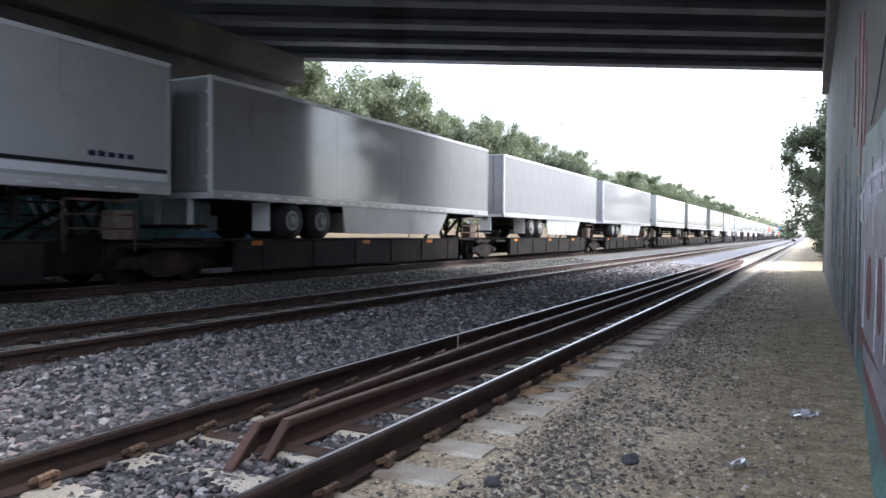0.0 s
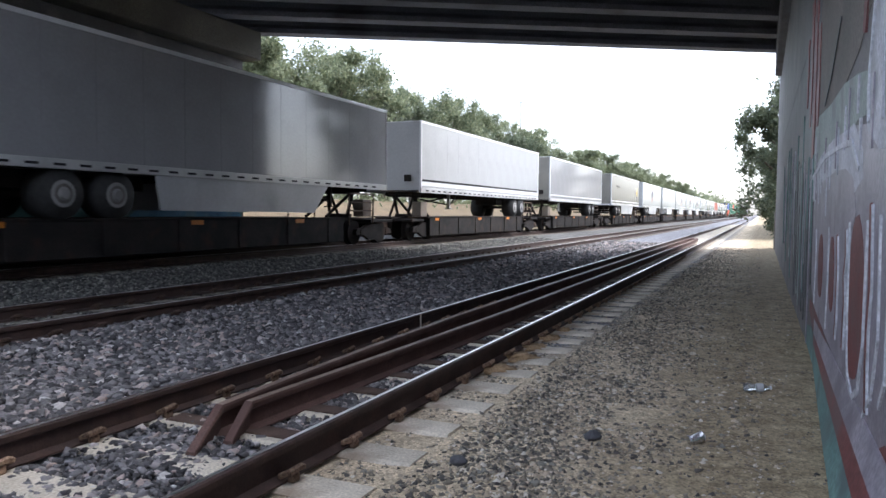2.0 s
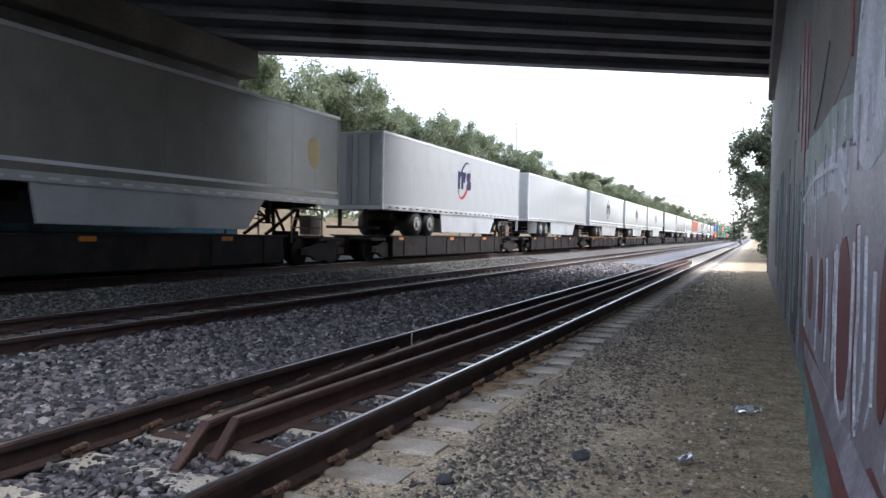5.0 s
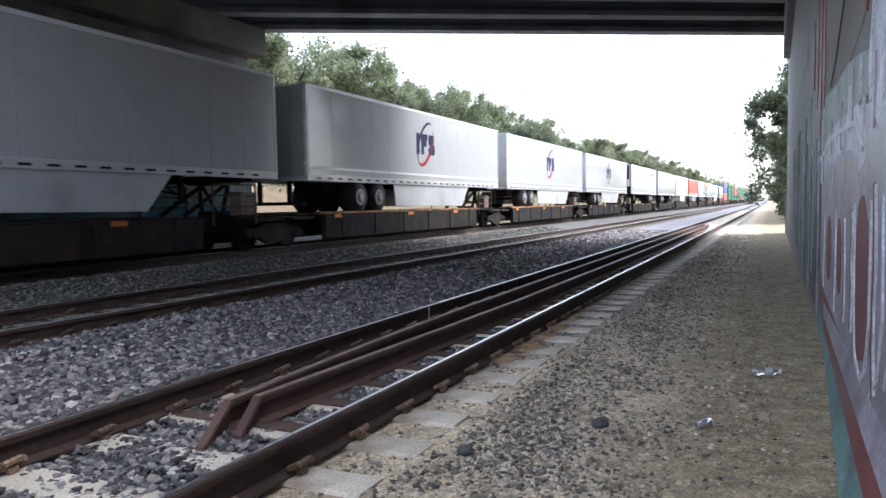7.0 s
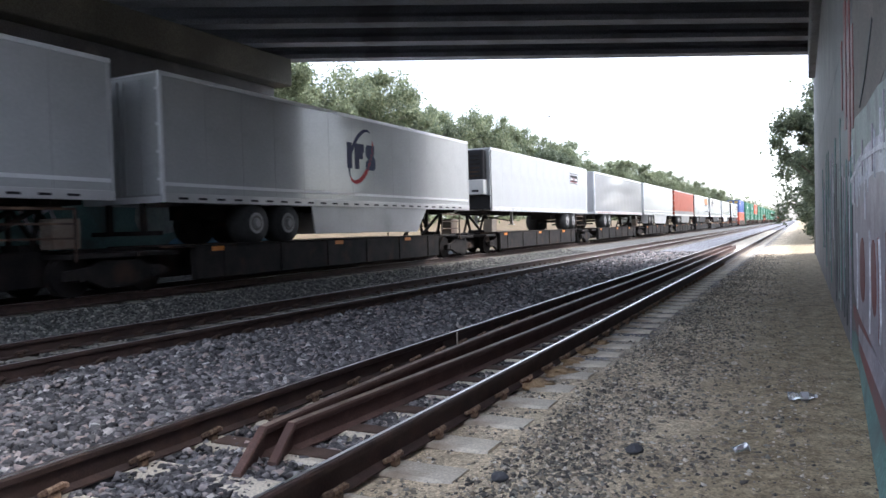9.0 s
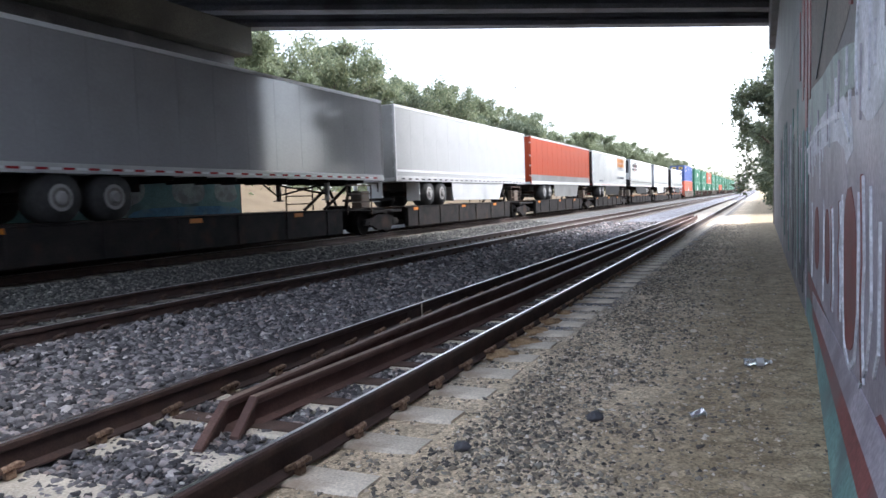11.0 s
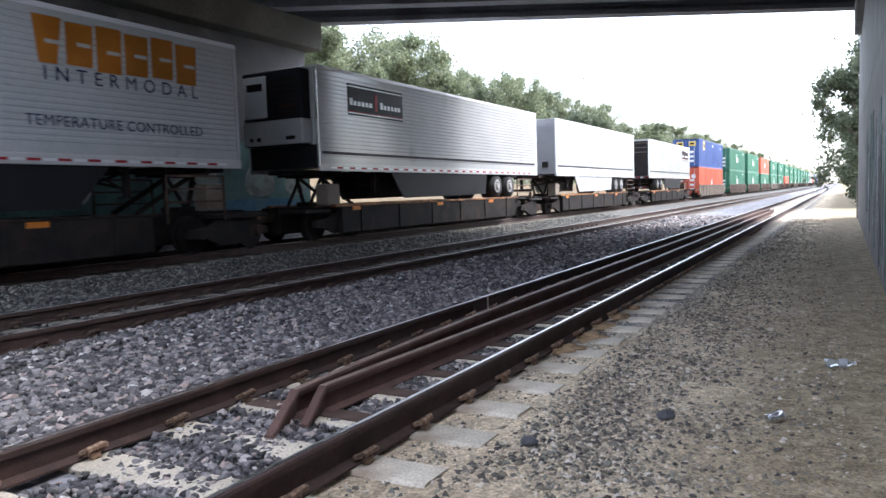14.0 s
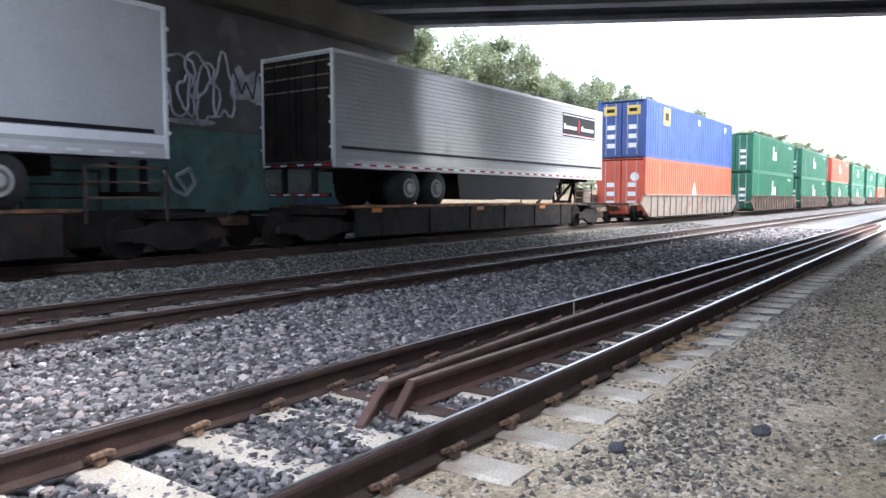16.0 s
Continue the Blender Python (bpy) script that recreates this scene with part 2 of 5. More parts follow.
M = dict(
    ground=ground_material(),
    ballast=island_material("ballast_stone", [(0.0, (0.034, 0.032, 0.034)), (0.45, (0.12, 0.113, 0.115)), (0.82, (0.275, 0.258, 0.258)), (0.94, (0.39, 0.305, 0.27)), (1.0, (0.58, 0.57, 0.55))], 0.85),
    # ballast copy darkened for the shade under the bridge, slightly oily
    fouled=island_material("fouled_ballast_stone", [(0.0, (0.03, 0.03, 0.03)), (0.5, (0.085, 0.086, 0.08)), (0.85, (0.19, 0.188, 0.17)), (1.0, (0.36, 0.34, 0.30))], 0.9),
    pebble=island_material("pebble", [(0.0, (0.06, 0.056, 0.052)), (0.25, (0.15, 0.135, 0.115)), (0.45, (0.27, 0.225, 0.165)), (0.6, (0.24, 0.235, 0.20)), (0.75, (0.45, 0.36, 0.26)), (0.9, (0.60, 0.50, 0.37)), (1.0, (0.74, 0.69, 0.60))], 0.9),
    tie=material("concrete_tie", (0.45, 0.40, 0.315), (0.62, 0.555, 0.45), 3, 60, 0.9, 0, 0.4, 0.004, stain=(0.26, 0.19, 0.13), stain_scale=1.6, stain_at=(0.6, 0.76), per_object=0.12),
    # tie copy darkened for the same shade as well as dirt
    tie_shade_dirty=material("fouled_concrete_tie", (0.16, 0.145, 0.12), (0.28, 0.25, 0.205), 3, 60, 0.9, 0, 0.4, 0.004, stain=(0.07, 0.055, 0.045), stain_scale=1.6, stain_at=(0.5, 0.7), per_object=0.15),
    rail=material("rusty_rail_steel", (0.040, 0.024, 0.020), (0.072, 0.041, 0.032), 5, 70, 0.7, 0.1, 0.25, 0.003, stain=(0.05, 0.032, 0.027), stain_scale=2.5),
    rail_top=material("worn_rail_top", (0.62, 0.60, 0.585), (0.78, 0.76, 0.75), 6, 90, 0.3, 0.9, 0.08, 0.001, spot=0.15),
    guard=material("rusty_guard_rail", (0.085, 0.046, 0.037), (0.13, 0.072, 0.057), 5, 60, 0.8, 0.0, 0.3, 0.003, stain=(0.08, 0.042, 0.034), stain_scale=2.5),
    guard_top=material("worn_guard_top", (0.14, 0.092, 0.07), (0.23, 0.16, 0.125), 5, 60, 0.6, 0.1, 0.2, 0.002),
    clip=material("rusty_clip", (0.10, 0.048, 0.034), (0.32, 0.22, 0.15), 26, 120, 0.8, 0.2, 0.4, 0.003, per_object=0.35),
    rust_earth=material("rusty_earth", (0.26, 0.165, 0.085), (0.40, 0.275, 0.155), 9, 70, 0.95, 0, 0.8, 0.01),
    concrete=material("weathered_concrete", (0.11, 0.105, 0.085), (0.165, 0.153, 0.125), 0.6, 25, 0.9, 0, 0.35, 0.006, stain=(0.10, 0.095, 0.08), stain_scale=0.35),
    girder=material("dark_girder_concrete", (0.15, 0.16, 0.18), (0.21, 0.22, 0.24), 0.5, 20, 0.85, 0, 0.25, 0.005, stain=(0.11, 0.11, 0.12), stain_scale=0.5),
    wall=material("painted_wall", (0.11, 0.108, 0.11), (0.16, 0.15, 0.152), 0.9, 30, 0.7, 0, 0.4, 0.006, stain=(0.23, 0.21, 0.20), stain_scale=0.8, stain_at=(0.58, 0.7)),
    teal=material("teal_wall_paint", (0.11, 0.22, 0.21), (0.16, 0.29, 0.27), 1.5, 30, 0.75, 0, 0.3, 0.004, stain=(0.10, 0.15, 0.15), stain_scale=1.2),
    lilac=material("lilac_wall_paint", (0.26, 0.24, 0.285), (0.36, 0.335, 0.385), 1.5, 30, 0.5, 0, 0.35, 0.004, stain=(0.19, 0.17, 0.20), stain_scale=2.2),
    white_paint=material("pale_wall_paint", (0.47, 0.48, 0.54), (0.64, 0.65, 0.70), 2.5, 35, 0.6, 0, 0.4, 0.005, stain=(0.32, 0.33, 0.36), stain_scale=2.4, stain_at=(0.48, 0.65)),
    red_paint=material("dull_red_wall_paint", (0.15, 0.036, 0.036), (0.21, 0.06, 0.057), 1.8, 30, 0.6, 0, 0.35, 0.004, stain=(0.15, 0.08, 0.08), stain_scale=2),
    green_paint=material("grey_green_wall_paint", (0.25, 0.31, 0.29), (0.34, 0.39, 0.36), 2, 30, 0.65, 0, 0.35, 0.004, stain=(0.20, 0.22, 0.21), stain_scale=2.4),
    blue_paint=material("blue_wall_paint", (0.06, 0.17, 0.28), (0.10, 0.26, 0.40), 1.8, 30, 0.65, 0, 0.3, 0.004, stain=(0.14, 0.25, 0.28), stain_scale=1.5),
    outline_paint=material("pale_outline_paint", (0.50, 0.52, 0.57), (0.68, 0.70, 0.74), 5, 40, 0.55, 0, 0.3, 0.004),
    black_paint=material("dark_wall_paint", (0.05, 0.055, 0.06), (0.09, 0.09, 0.10), 2, 30, 0.6, 0, 0.3, 0.004),
    brown_paint=material("brown_grey_wall_paint", (0.13, 0.115, 0.10), (0.18, 0.155, 0.135), 1.3, 30, 0.75, 0, 0.35, 0.004),
    bark=material("bark", (0.09, 0.07, 0.05), (0.16, 0.13, 0.10), 6, 50, 0.95, 0, 0.8, 0.02),
    leaf=leaf_material("leaves", (0.125, 0.155, 0.09), (0.32, 0.35, 0.21)),
    leaf_dark=leaf_material("dark_leaves", (0.085, 0.11, 0.07), (0.21, 0.24, 0.15)),
    silver=dull(paint("silver_trailer_skin", (0.37, 0.37, 0.38), 0.09, 0.12, 0.05), 0.36),
    white=dull(paint("white_trailer_skin", (0.48, 0.49, 0.49), 0.10, 0.10), 0.36),
    cream=paint("taupe_trailer_skin", (0.27, 0.258, 0.225), 0.2, 0.2),
    orange=dull(paint("orange_trailer_skin", (0.34, 0.052, 0.018), 0.45, 0.2), 0.25),
    alu=paint("bare_aluminium", (0.58, 0.58, 0.575), 0.3, 0.25, 0.15),
    dirty_alu=paint("dirty_aluminium", (0.21, 0.21, 0.205), 0.45, 0.35, 0.1),
    edge=paint("pale_edge_rail", (0.78, 0.79, 0.80), 0.3, 0.12),
    grey=paint("grey_skirt", (0.50, 0.51, 0.52), 0.3, 0.2),
    rim=paint("dull_wheel_rim", (0.33, 0.325, 0.315), 0.45, 0.4),
    dark=dull(material("sooty_steel", (0.013, 0.012, 0.012), (0.026, 0.022, 0.02), 2, 30, 0.85, 0.0, 0.3, 0.005, stain=(0.05, 0.03, 0.02), stain_scale=1.5, stain_at=(0.55, 0.75)), 0.2),
    brown=material("brown_car_steel", (0.04, 0.025, 0.018), (0.075, 0.045, 0.03), 2, 30, 0.75, 0.1, 0.3, 0.005, stain=(0.16, 0.10, 0.06), stain_scale=1.5),
    rust_edge=material("rusty_orange_steel", (0.16, 0.07, 0.028), (0.34, 0.16, 0.06), 2.5, 40, 0.8, 0.0, 0.3, 0.004, stain=(0.06, 0.035, 0.022), stain_scale=1.2),
    plate=material("rusty_tie_plate", (0.05, 0.03, 0.022), (0.09, 0.055, 0.04), 6, 70, 0.85, 0.0, 0.4, 0.003),
    rubber=material("tyre_rubber", (0.018, 0.018, 0.018), (0.03, 0.03, 0.03), 8, 60, 0.85, 0, 0.3, 0.003),
    amber=paint("amber_reflector", (0.60, 0.19, 0.02), 0.5, 0.2),
    black=dull(paint("black_sheet", (0.018, 0.018, 0.021), 0.55, 0.2), 0.15),
    navy=dull(paint("navy_mark", (0.018, 0.022, 0.065), 0.6, 0.1), 0.15),
    red=dull(paint("red_mark", (0.36, 0.025, 0.03), 0.6, 0.1), 0.15),
    blue=paint("blue_container", (0.05, 0.10, 0.30), 0.55, 0.25),
    boxred=paint("orange_red_container", (0.62, 0.11, 0.055), 0.55, 0.2),
    green=paint("green_container", (0.018, 0.15, 0.08), 0.55, 0.25),
    tan=material("dusty_well_car", (0.15, 0.125, 0.10), (0.23, 0.195, 0.16), 1.2, 25, 0.8, 0.05, 0.3, 0.004, stain=(0.14, 0.09, 0.06), stain_scale=1.2),
    brand=dull(paint("orange_brand_paint", (0.42, 0.15, 0.02), 0.6, 0.3), 0.15),
    yellow=paint("yellow_label", (0.75, 0.52, 0.08), 0.4, 0.1),
    metal=material("crushed_tin", (0.55, 0.55, 0.56), (0.7, 0.7, 0.7), 30, 90, 0.25, 0.9, 0.3, 0.003),
    clear=see_through(material("clear_plastic", (0.75, 0.80, 0.82), (0.85, 0.88, 0.9), 20, 90, 0.1, 0.0, 0.5, 0.006)),
    pole=material("weathered_pole", (0.10, 0.09, 0.085), (0.16, 0.15, 0.14), 4, 30, 0.9, 0, 0.3, 0.004),
)


# ---- building blocks ----
def part(name, bm, mat, parent=None, label="", smooth=False):
    """Links a bmesh as one mesh object, under its thing if one is given."""
    me = bpy.data.meshes.new(name)
    bm.to_mesh(me)
    bm.free()
    me.materials.append(M[mat] if isinstance(mat, str) else mat)
    if smooth:
        for f in me.polygons:
            f.use_smooth = True
    ob = new(name, me)
    if parent is not None:
        ob.parent = parent
    if label:
        ob["label"] = label
    return ob


def again(ob, m, parent=None):
    """Another object on the same mesh."""
    o = new(ob.name.split(".")[0], ob.data)
    o.parent = parent if parent is not None else ob.parent
    o.matrix_basis = m
    return o


def box(bm, x0, x1, y0, y1, z0, z1, bevel=0.0):
    m = Matrix.LocRotScale(((x0 + x1) / 2, (y0 + y1) / 2, (z0 + z1) / 2), None, (abs(x1 - x0), abs(y1 - y0), abs(z1 - z0)))
    v = bmesh.ops.create_cube(bm, size=1, matrix=m)["verts"]
    if bevel:
        e = list({e for a in v for e in a.link_edges})
        bmesh.ops.bevel(bm, geom=e, offset=bevel, segments=1, affect="EDGES", profile=0.5)
    return bm


def boxes(*rows, bevel=0.0):
    bm = bmesh.new()
    for r in rows:
        box(bm, *r, bevel=bevel)
    return bm


def bar(bm, a, b, r, sides=8, r2=None):
    """A round bar from a to b."""
    a, b = Vector(a), Vector(b)
    d = b - a
    m = Matrix.Translation((a + b) / 2) @ d.to_track_quat("Z", "Y").to_matrix().to_4x4()
    bmesh.ops.create_cone(bm, cap_ends=True, segments=sides, radius1=r, radius2=r if r2 is None else r2, depth=d.length, matrix=m)
    return bm


def prism(bm, pts, lift):
    """A closed outline of 3D points, thickened along lift."""
    low = [bm.verts.new(p) for p in pts]
    high = [bm.verts.new(Vector(p) + Vector(lift)) for p in pts]
    n = len(pts)
    bm.faces.new(low[::-1])
    bm.faces.new(high)
    for i in range(n):
        bm.faces.new((low[i], low[(i + 1) % n], high[(i + 1) % n], high[i]))
    return bm


def extrude_profile(bm, profile, path):
    """A closed (across, up) profile swept along path points that run roughly along y."""
    rings = []
    for (x, y, z) in path:
        rings.append([bm.verts.new((x + a, y, z + b)) for a, b in profile])
    n = len(profile)
    for r, s in zip(rings, rings[1:]):
        for i in range(n):
            bm.faces.new((r[i], r[(i + 1) % n], s[(i + 1) % n], s[i]))
    bm.faces.new(rings[0][::-1])
    bm.faces.new(rings[-1])
    bmesh.ops.recalc_face_normals(bm, faces=bm.faces)
    return bm


def thing(name, m, label, category, group="", kind=""):
    ob = new(name)
    ob.empty_display_size = 0.3
    ob.matrix_basis = m
    return tagged(ob, label, category, group, kind)


def rounded(pts, times=2):
    """Cuts the corners of a closed outline."""
    for _ in range(times):
        out = []
        for p, q in zip(pts, pts[1:] + pts[:1]):
            out.append(tuple(0.75 * a + 0.25 * b for a, b in zip(p, q)))
            out.append(tuple(0.25 * a + 0.75 * b for a, b in zip(p, q)))
        pts = out
    return pts


# ---- ground ----
def ground_height(x, y):
    z = -0.045
    if x < -10.2:
        z += 0.12 * min(1, (-10.2 - x) / 1.2)
    # added rise of dark gravel, standing for shaded ground seen under the train
    if x < -14.7:
        z += 0.42 * min(1, (-14.7 - x) / 0.9) * min(1, max(0, (37 - y) / 5))
    if x < -17.5:
        z += 0.35 * min(-17.5 - x, 6.0)
    if x > 1.6 and y > 28:
        z += 0.25 * min(x - 1.6, 4.0)
    if x > -2.0:
        z += 0.022 * min(1, (x + 2.0) / 0.25) + 0.02 * min(1, max(0, (x + 1.4) / 0.3))
    if -22 < x < 4 and -6 < y < 60:
        k = 0.35 if -2.1 < x < -1.3 else 1.0
        z += k * (0.02 * noise.noise(Vector((x * 1.1, y * 0.8, 0))) + 0.012 * noise.noise(Vector((x * 1.7, y * 1.4, 3))))
    return z


def build_ground():
    xs = [-2600, -900, -300, -120, -70, -50, -40, -34, -30, -27, -25, -23.5, -22, -20.5, -19, -18, -17.5]
    xs += [-17.25 + 0.25 * i for i in range(80)] + [3.2, 4, 5, 6, 8, 12, 20, 40, 90, 300, 900, 2600]
    ys = [-2600, -600, -150, -60, -30, -15, -8, -4] + [-3 + 0.35 * i for i in range(125)] + [42, 46, 50, 56, 64, 74, 90, 120, 170, 260, 450, 900, 2600]
    v = [(x, y, ground_height(x, y)) for y in ys for x in xs]
    w = len(xs)
    f = [(j * w + i, j * w + i + 1, (j + 1) * w + i + 1, (j + 1) * w + i) for j in range(len(ys) - 1) for i in range(w - 1)]
    me = bpy.data.meshes.new("ground")
    me.from_pydata(v, [], f)
    me.materials.append(M["ground"])
    for p in me.polygons:
        p.use_smooth = True
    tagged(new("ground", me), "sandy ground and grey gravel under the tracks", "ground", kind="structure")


build_ground()

# ---- stones ----
def solid(make, **options):
    bm = bmesh.new()
    make(bm, **options)
    bmesh.ops.triangulate(bm, faces=bm.faces)
    v, f = np.array([v.co[:] for v in bm.verts]), np.array([[v.index for v in f.verts] for f in bm.faces])
    bm.free()
    return v, f


FINE = solid(bmesh.ops.create_icosphere, subdivisions=1, radius=1)
PLAIN = (np.array([(1, 0, 0), (-1, 0, 0), (0, 1, 0), (0, -1, 0), (0, 0, 1), (0, 0, -1)], float) * 1.15,
         np.array([(0, 2, 4), (2, 1, 4), (1, 3, 4), (3, 0, 4), (2, 0, 5), (1, 2, 5), (3, 1, 5), (0, 3, 5)]))


def stones(base, spots, sizes, sink, flat, rng):
    bv, bf = base
    n = len(spots)
    shape = bv[None] * rng.uniform(0.6, 1.35, (n, len(bv), 1)) + rng.uniform(-0.22, 0.22, (n, len(bv), 3))
    shape = shape * np.stack([rng.uniform(0.75, 1.35, n), rng.uniform(0.75, 1.35, n), rng.uniform(flat * 0.7, flat * 1.2, n)], 1)[:, None]
    a = rng.uniform(0, 6.283, n)
    c, s = np.cos(a)[:, None], np.sin(a)[:, None]
    x, y, z = shape[..., 0], shape[..., 1], shape[..., 2]
    tilt = rng.uniform(-0.7, 0.7, n)[:, None]
    x, z = x * np.cos(tilt) - z * np.sin(tilt), x * np.sin(tilt) + z * np.cos(tilt)
    shape = np.stack([x * c - y * s, x * s + y * c, z], -1) * sizes[:, None, None]
    v = (shape + spots[:, None]).reshape(-1, 3)
    v[:, 2] -= np.repeat(sizes * sink, len(bv))
    return v, (bf[None] + (np.arange(n) * len(bv))[:, None, None]).reshape(-1, 3)


def scatter(name, mat, label, spots, sizes, sink, flat=0.75, category="gravel", fine_to=6.0):
    """Many small angular stones in one mesh, more finely cut where they lie near."""
    rng = np.random.default_rng(len(spots))
    near = spots[:, 1] < fine_to
    v1, f1 = stones(FINE, spots[near], sizes[near], sink, flat, rng)
    v2, f2 = stones(PLAIN, spots[~near], sizes[~near], sink, flat, rng)
    v, f = np.concatenate([v1, v2]), np.concatenate([f1, f2 + len(v1)])
    me = bpy.data.meshes.new(name)
    me.vertices.add(len(v)); me.loops.add(f.size); me.polygons.add(len(f))
    me.vertices.foreach_set("co", v.ravel())
    me.loops.foreach_set("vertex_index", f.ravel())
    me.polygons.foreach_set("loop_start", np.arange(0, f.size, 3))
    me.update(calc_edges=True)
    me.materials.append(M[mat])
    return tagged(new(name, me), label, category, kind="stuff")


def spread(x0, x1, y0, y1, per_m2, rng, fade=0.0, lift=0.0):
    """Random places; with fade the density falls off along y as the camera's distance grows."""
    n = int((x1 - x0) * (y1 - y0) * per_m2)
    x, y = rng.uniform(x0, x1, n), rng.uniform(y0, y1, n)
    if fade:
        keep = rng.uniform(0, 1, n) < np.clip(fade / np.maximum(y, fade), 0.12, 1)
        x, y = x[keep], y[keep]
    z = np.array([ground_height(a, b) for a, b in zip(x, y)]) + lift
    return np.stack([x, y, z], 1)


RNG = np.random.default_rng(5)
P = spread(-6.95, -3.60, 1.0, 38, 720, RNG, 8, 0.014)
P[:, 2] += np.where(P[:, 0] < -6.2, 0.028, 0.0)
scatter("ballast_between_tracks", "ballast", "loose grey crushed-stone ballast between two tracks", P, (0.012 + 0.03 * RNG.uniform(0, 1, len(P)) ** 1.5) * np.clip(0.9 + P[:, 1] / 18, 1.08, 2.0), 0.0)
P = spread(-3.32, -2.0, 0.5, 24, 1300, RNG, 7, 0.03)
P = P[(np.abs(P[:, 0] + 2.66) < 0.42) | (RNG.uniform(0, 1, len(P)) < 0.3)]
scatter("ballast_in_track", "ballast", "grey ballast packed over concrete ties", P, 0.01 + 0.026 * RNG.uniform(0, 1, len(P)) ** 1.5, 0.1)
# stones round the far tracks take the tone darkened for shade
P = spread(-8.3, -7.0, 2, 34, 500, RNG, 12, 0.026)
scatter("ballast_in_track", "fouled", "oily ballast darkened for shade between the rails of the middle track", P, RNG.uniform(0.014, 0.036, len(P)), 0.1)
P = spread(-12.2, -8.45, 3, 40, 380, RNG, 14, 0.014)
scatter("ballast_between_tracks", "fouled", "oily grey ballast darkened for shade beside the train's track", P, RNG.uniform(0.016, 0.046, len(P)), 0.0)
P = spread(-1.8, 0.5, 0.6, 34, 3600, RNG, 5, 0.0)
P = P[[noise.noise(Vector((a * 1.6, b * 1.1, 7))) + 0.35 * noise.noise(Vector((a * 5, b * 4, 2))) > (-0.3 if b < 5.5 else -0.5) + 0.3 * ((a * 7919 + b * 104729) % 1.0 - 0.5) for a, b, _ in P]]
P = P[RNG.uniform(0, 1, len(P)) < np.where(P[:, 0] < -1.32, 0.22, np.clip(1.05 - np.abs(P[:, 0] + 0.8) / 0.9, 0.1, 1))]
scatter("pebbles", "pebble", "dark pebbles strewn over sand beside the track", P, 0.005 + 0.021 * RNG.uniform(0, 1, len(P)) ** 2.4, 0.15, fine_to=2.5)
P = spread(-0.4, 0.93, 1.2, 16, 520, RNG, 6, 0.0)
scatter("pebbles", "pebble", "sparse small pebbles on sand along the wall", P, 0.004 + 0.013 * RNG.uniform(0, 1, len(P)) ** 3, 0.3, fine_to=0.0)


# ---- tracks ----
RAIL_PROFILE = [(-0.076, 0.0), (0.076, 0.0), (0.076, 0.012), (0.012, 0.03), (0.010, 0.128), (0.036, 0.142), (0.0375, 0.174), (0.030, 0.186),
                (-0.030, 0.186), (-0.0375, 0.174), (-0.036, 0.142), (-0.010, 0.128), (-0.012, 0.03), (-0.076, 0.012)]
TIE_STEP, TIE_PHASE = 0.61, 3.29


def tie_mesh(bm, length=2.6):
    top, low, h = 0.115, 0.14, 0.2
    prof = [(-low, -h), (low, -h), (low, -0.02), (top, 0.0), (-top, 0.0), (-low, -0.02)]
    a = [bm.verts.new((-length / 2, y, z)) for y, z in prof]
    b = [bm.verts.new((length / 2, y, z)) for y, z in prof]
    for i in range(6):
        bm.faces.new((a[i], a[(i + 1) % 6], b[(i + 1) % 6], b[i]))
    bm.faces.new(a[::-1]); bm.faces.new(b)
    bmesh.ops.recalc_face_normals(bm, faces=bm.faces)
    return bm


def clip_mesh(bm, side):
    """A spring clip with its cast shoulder, beside the rail's foot."""
    s = side
    box(bm, s * 0.082, s * 0.125, -0.032, 0.032, 0.0, 0.05, 0.008)
    bar(bm, (s * 0.05, -0.05, 0.035), (s * 0.12, -0.05, 0.068), 0.018, 6)
    bar(bm, (s * 0.12, -0.06, 0.066), (s * 0.125, 0.03, 0.078), 0.02, 6)
    bar(bm, (s * 0.125, 0.025, 0.078), (s * 0.105, 0.075, 0.06), 0.02, 6)
    bar(bm, (s * 0.11, 0.07, 0.062), (s * 0.05, 0.06, 0.034), 0.018, 6)
    return bm


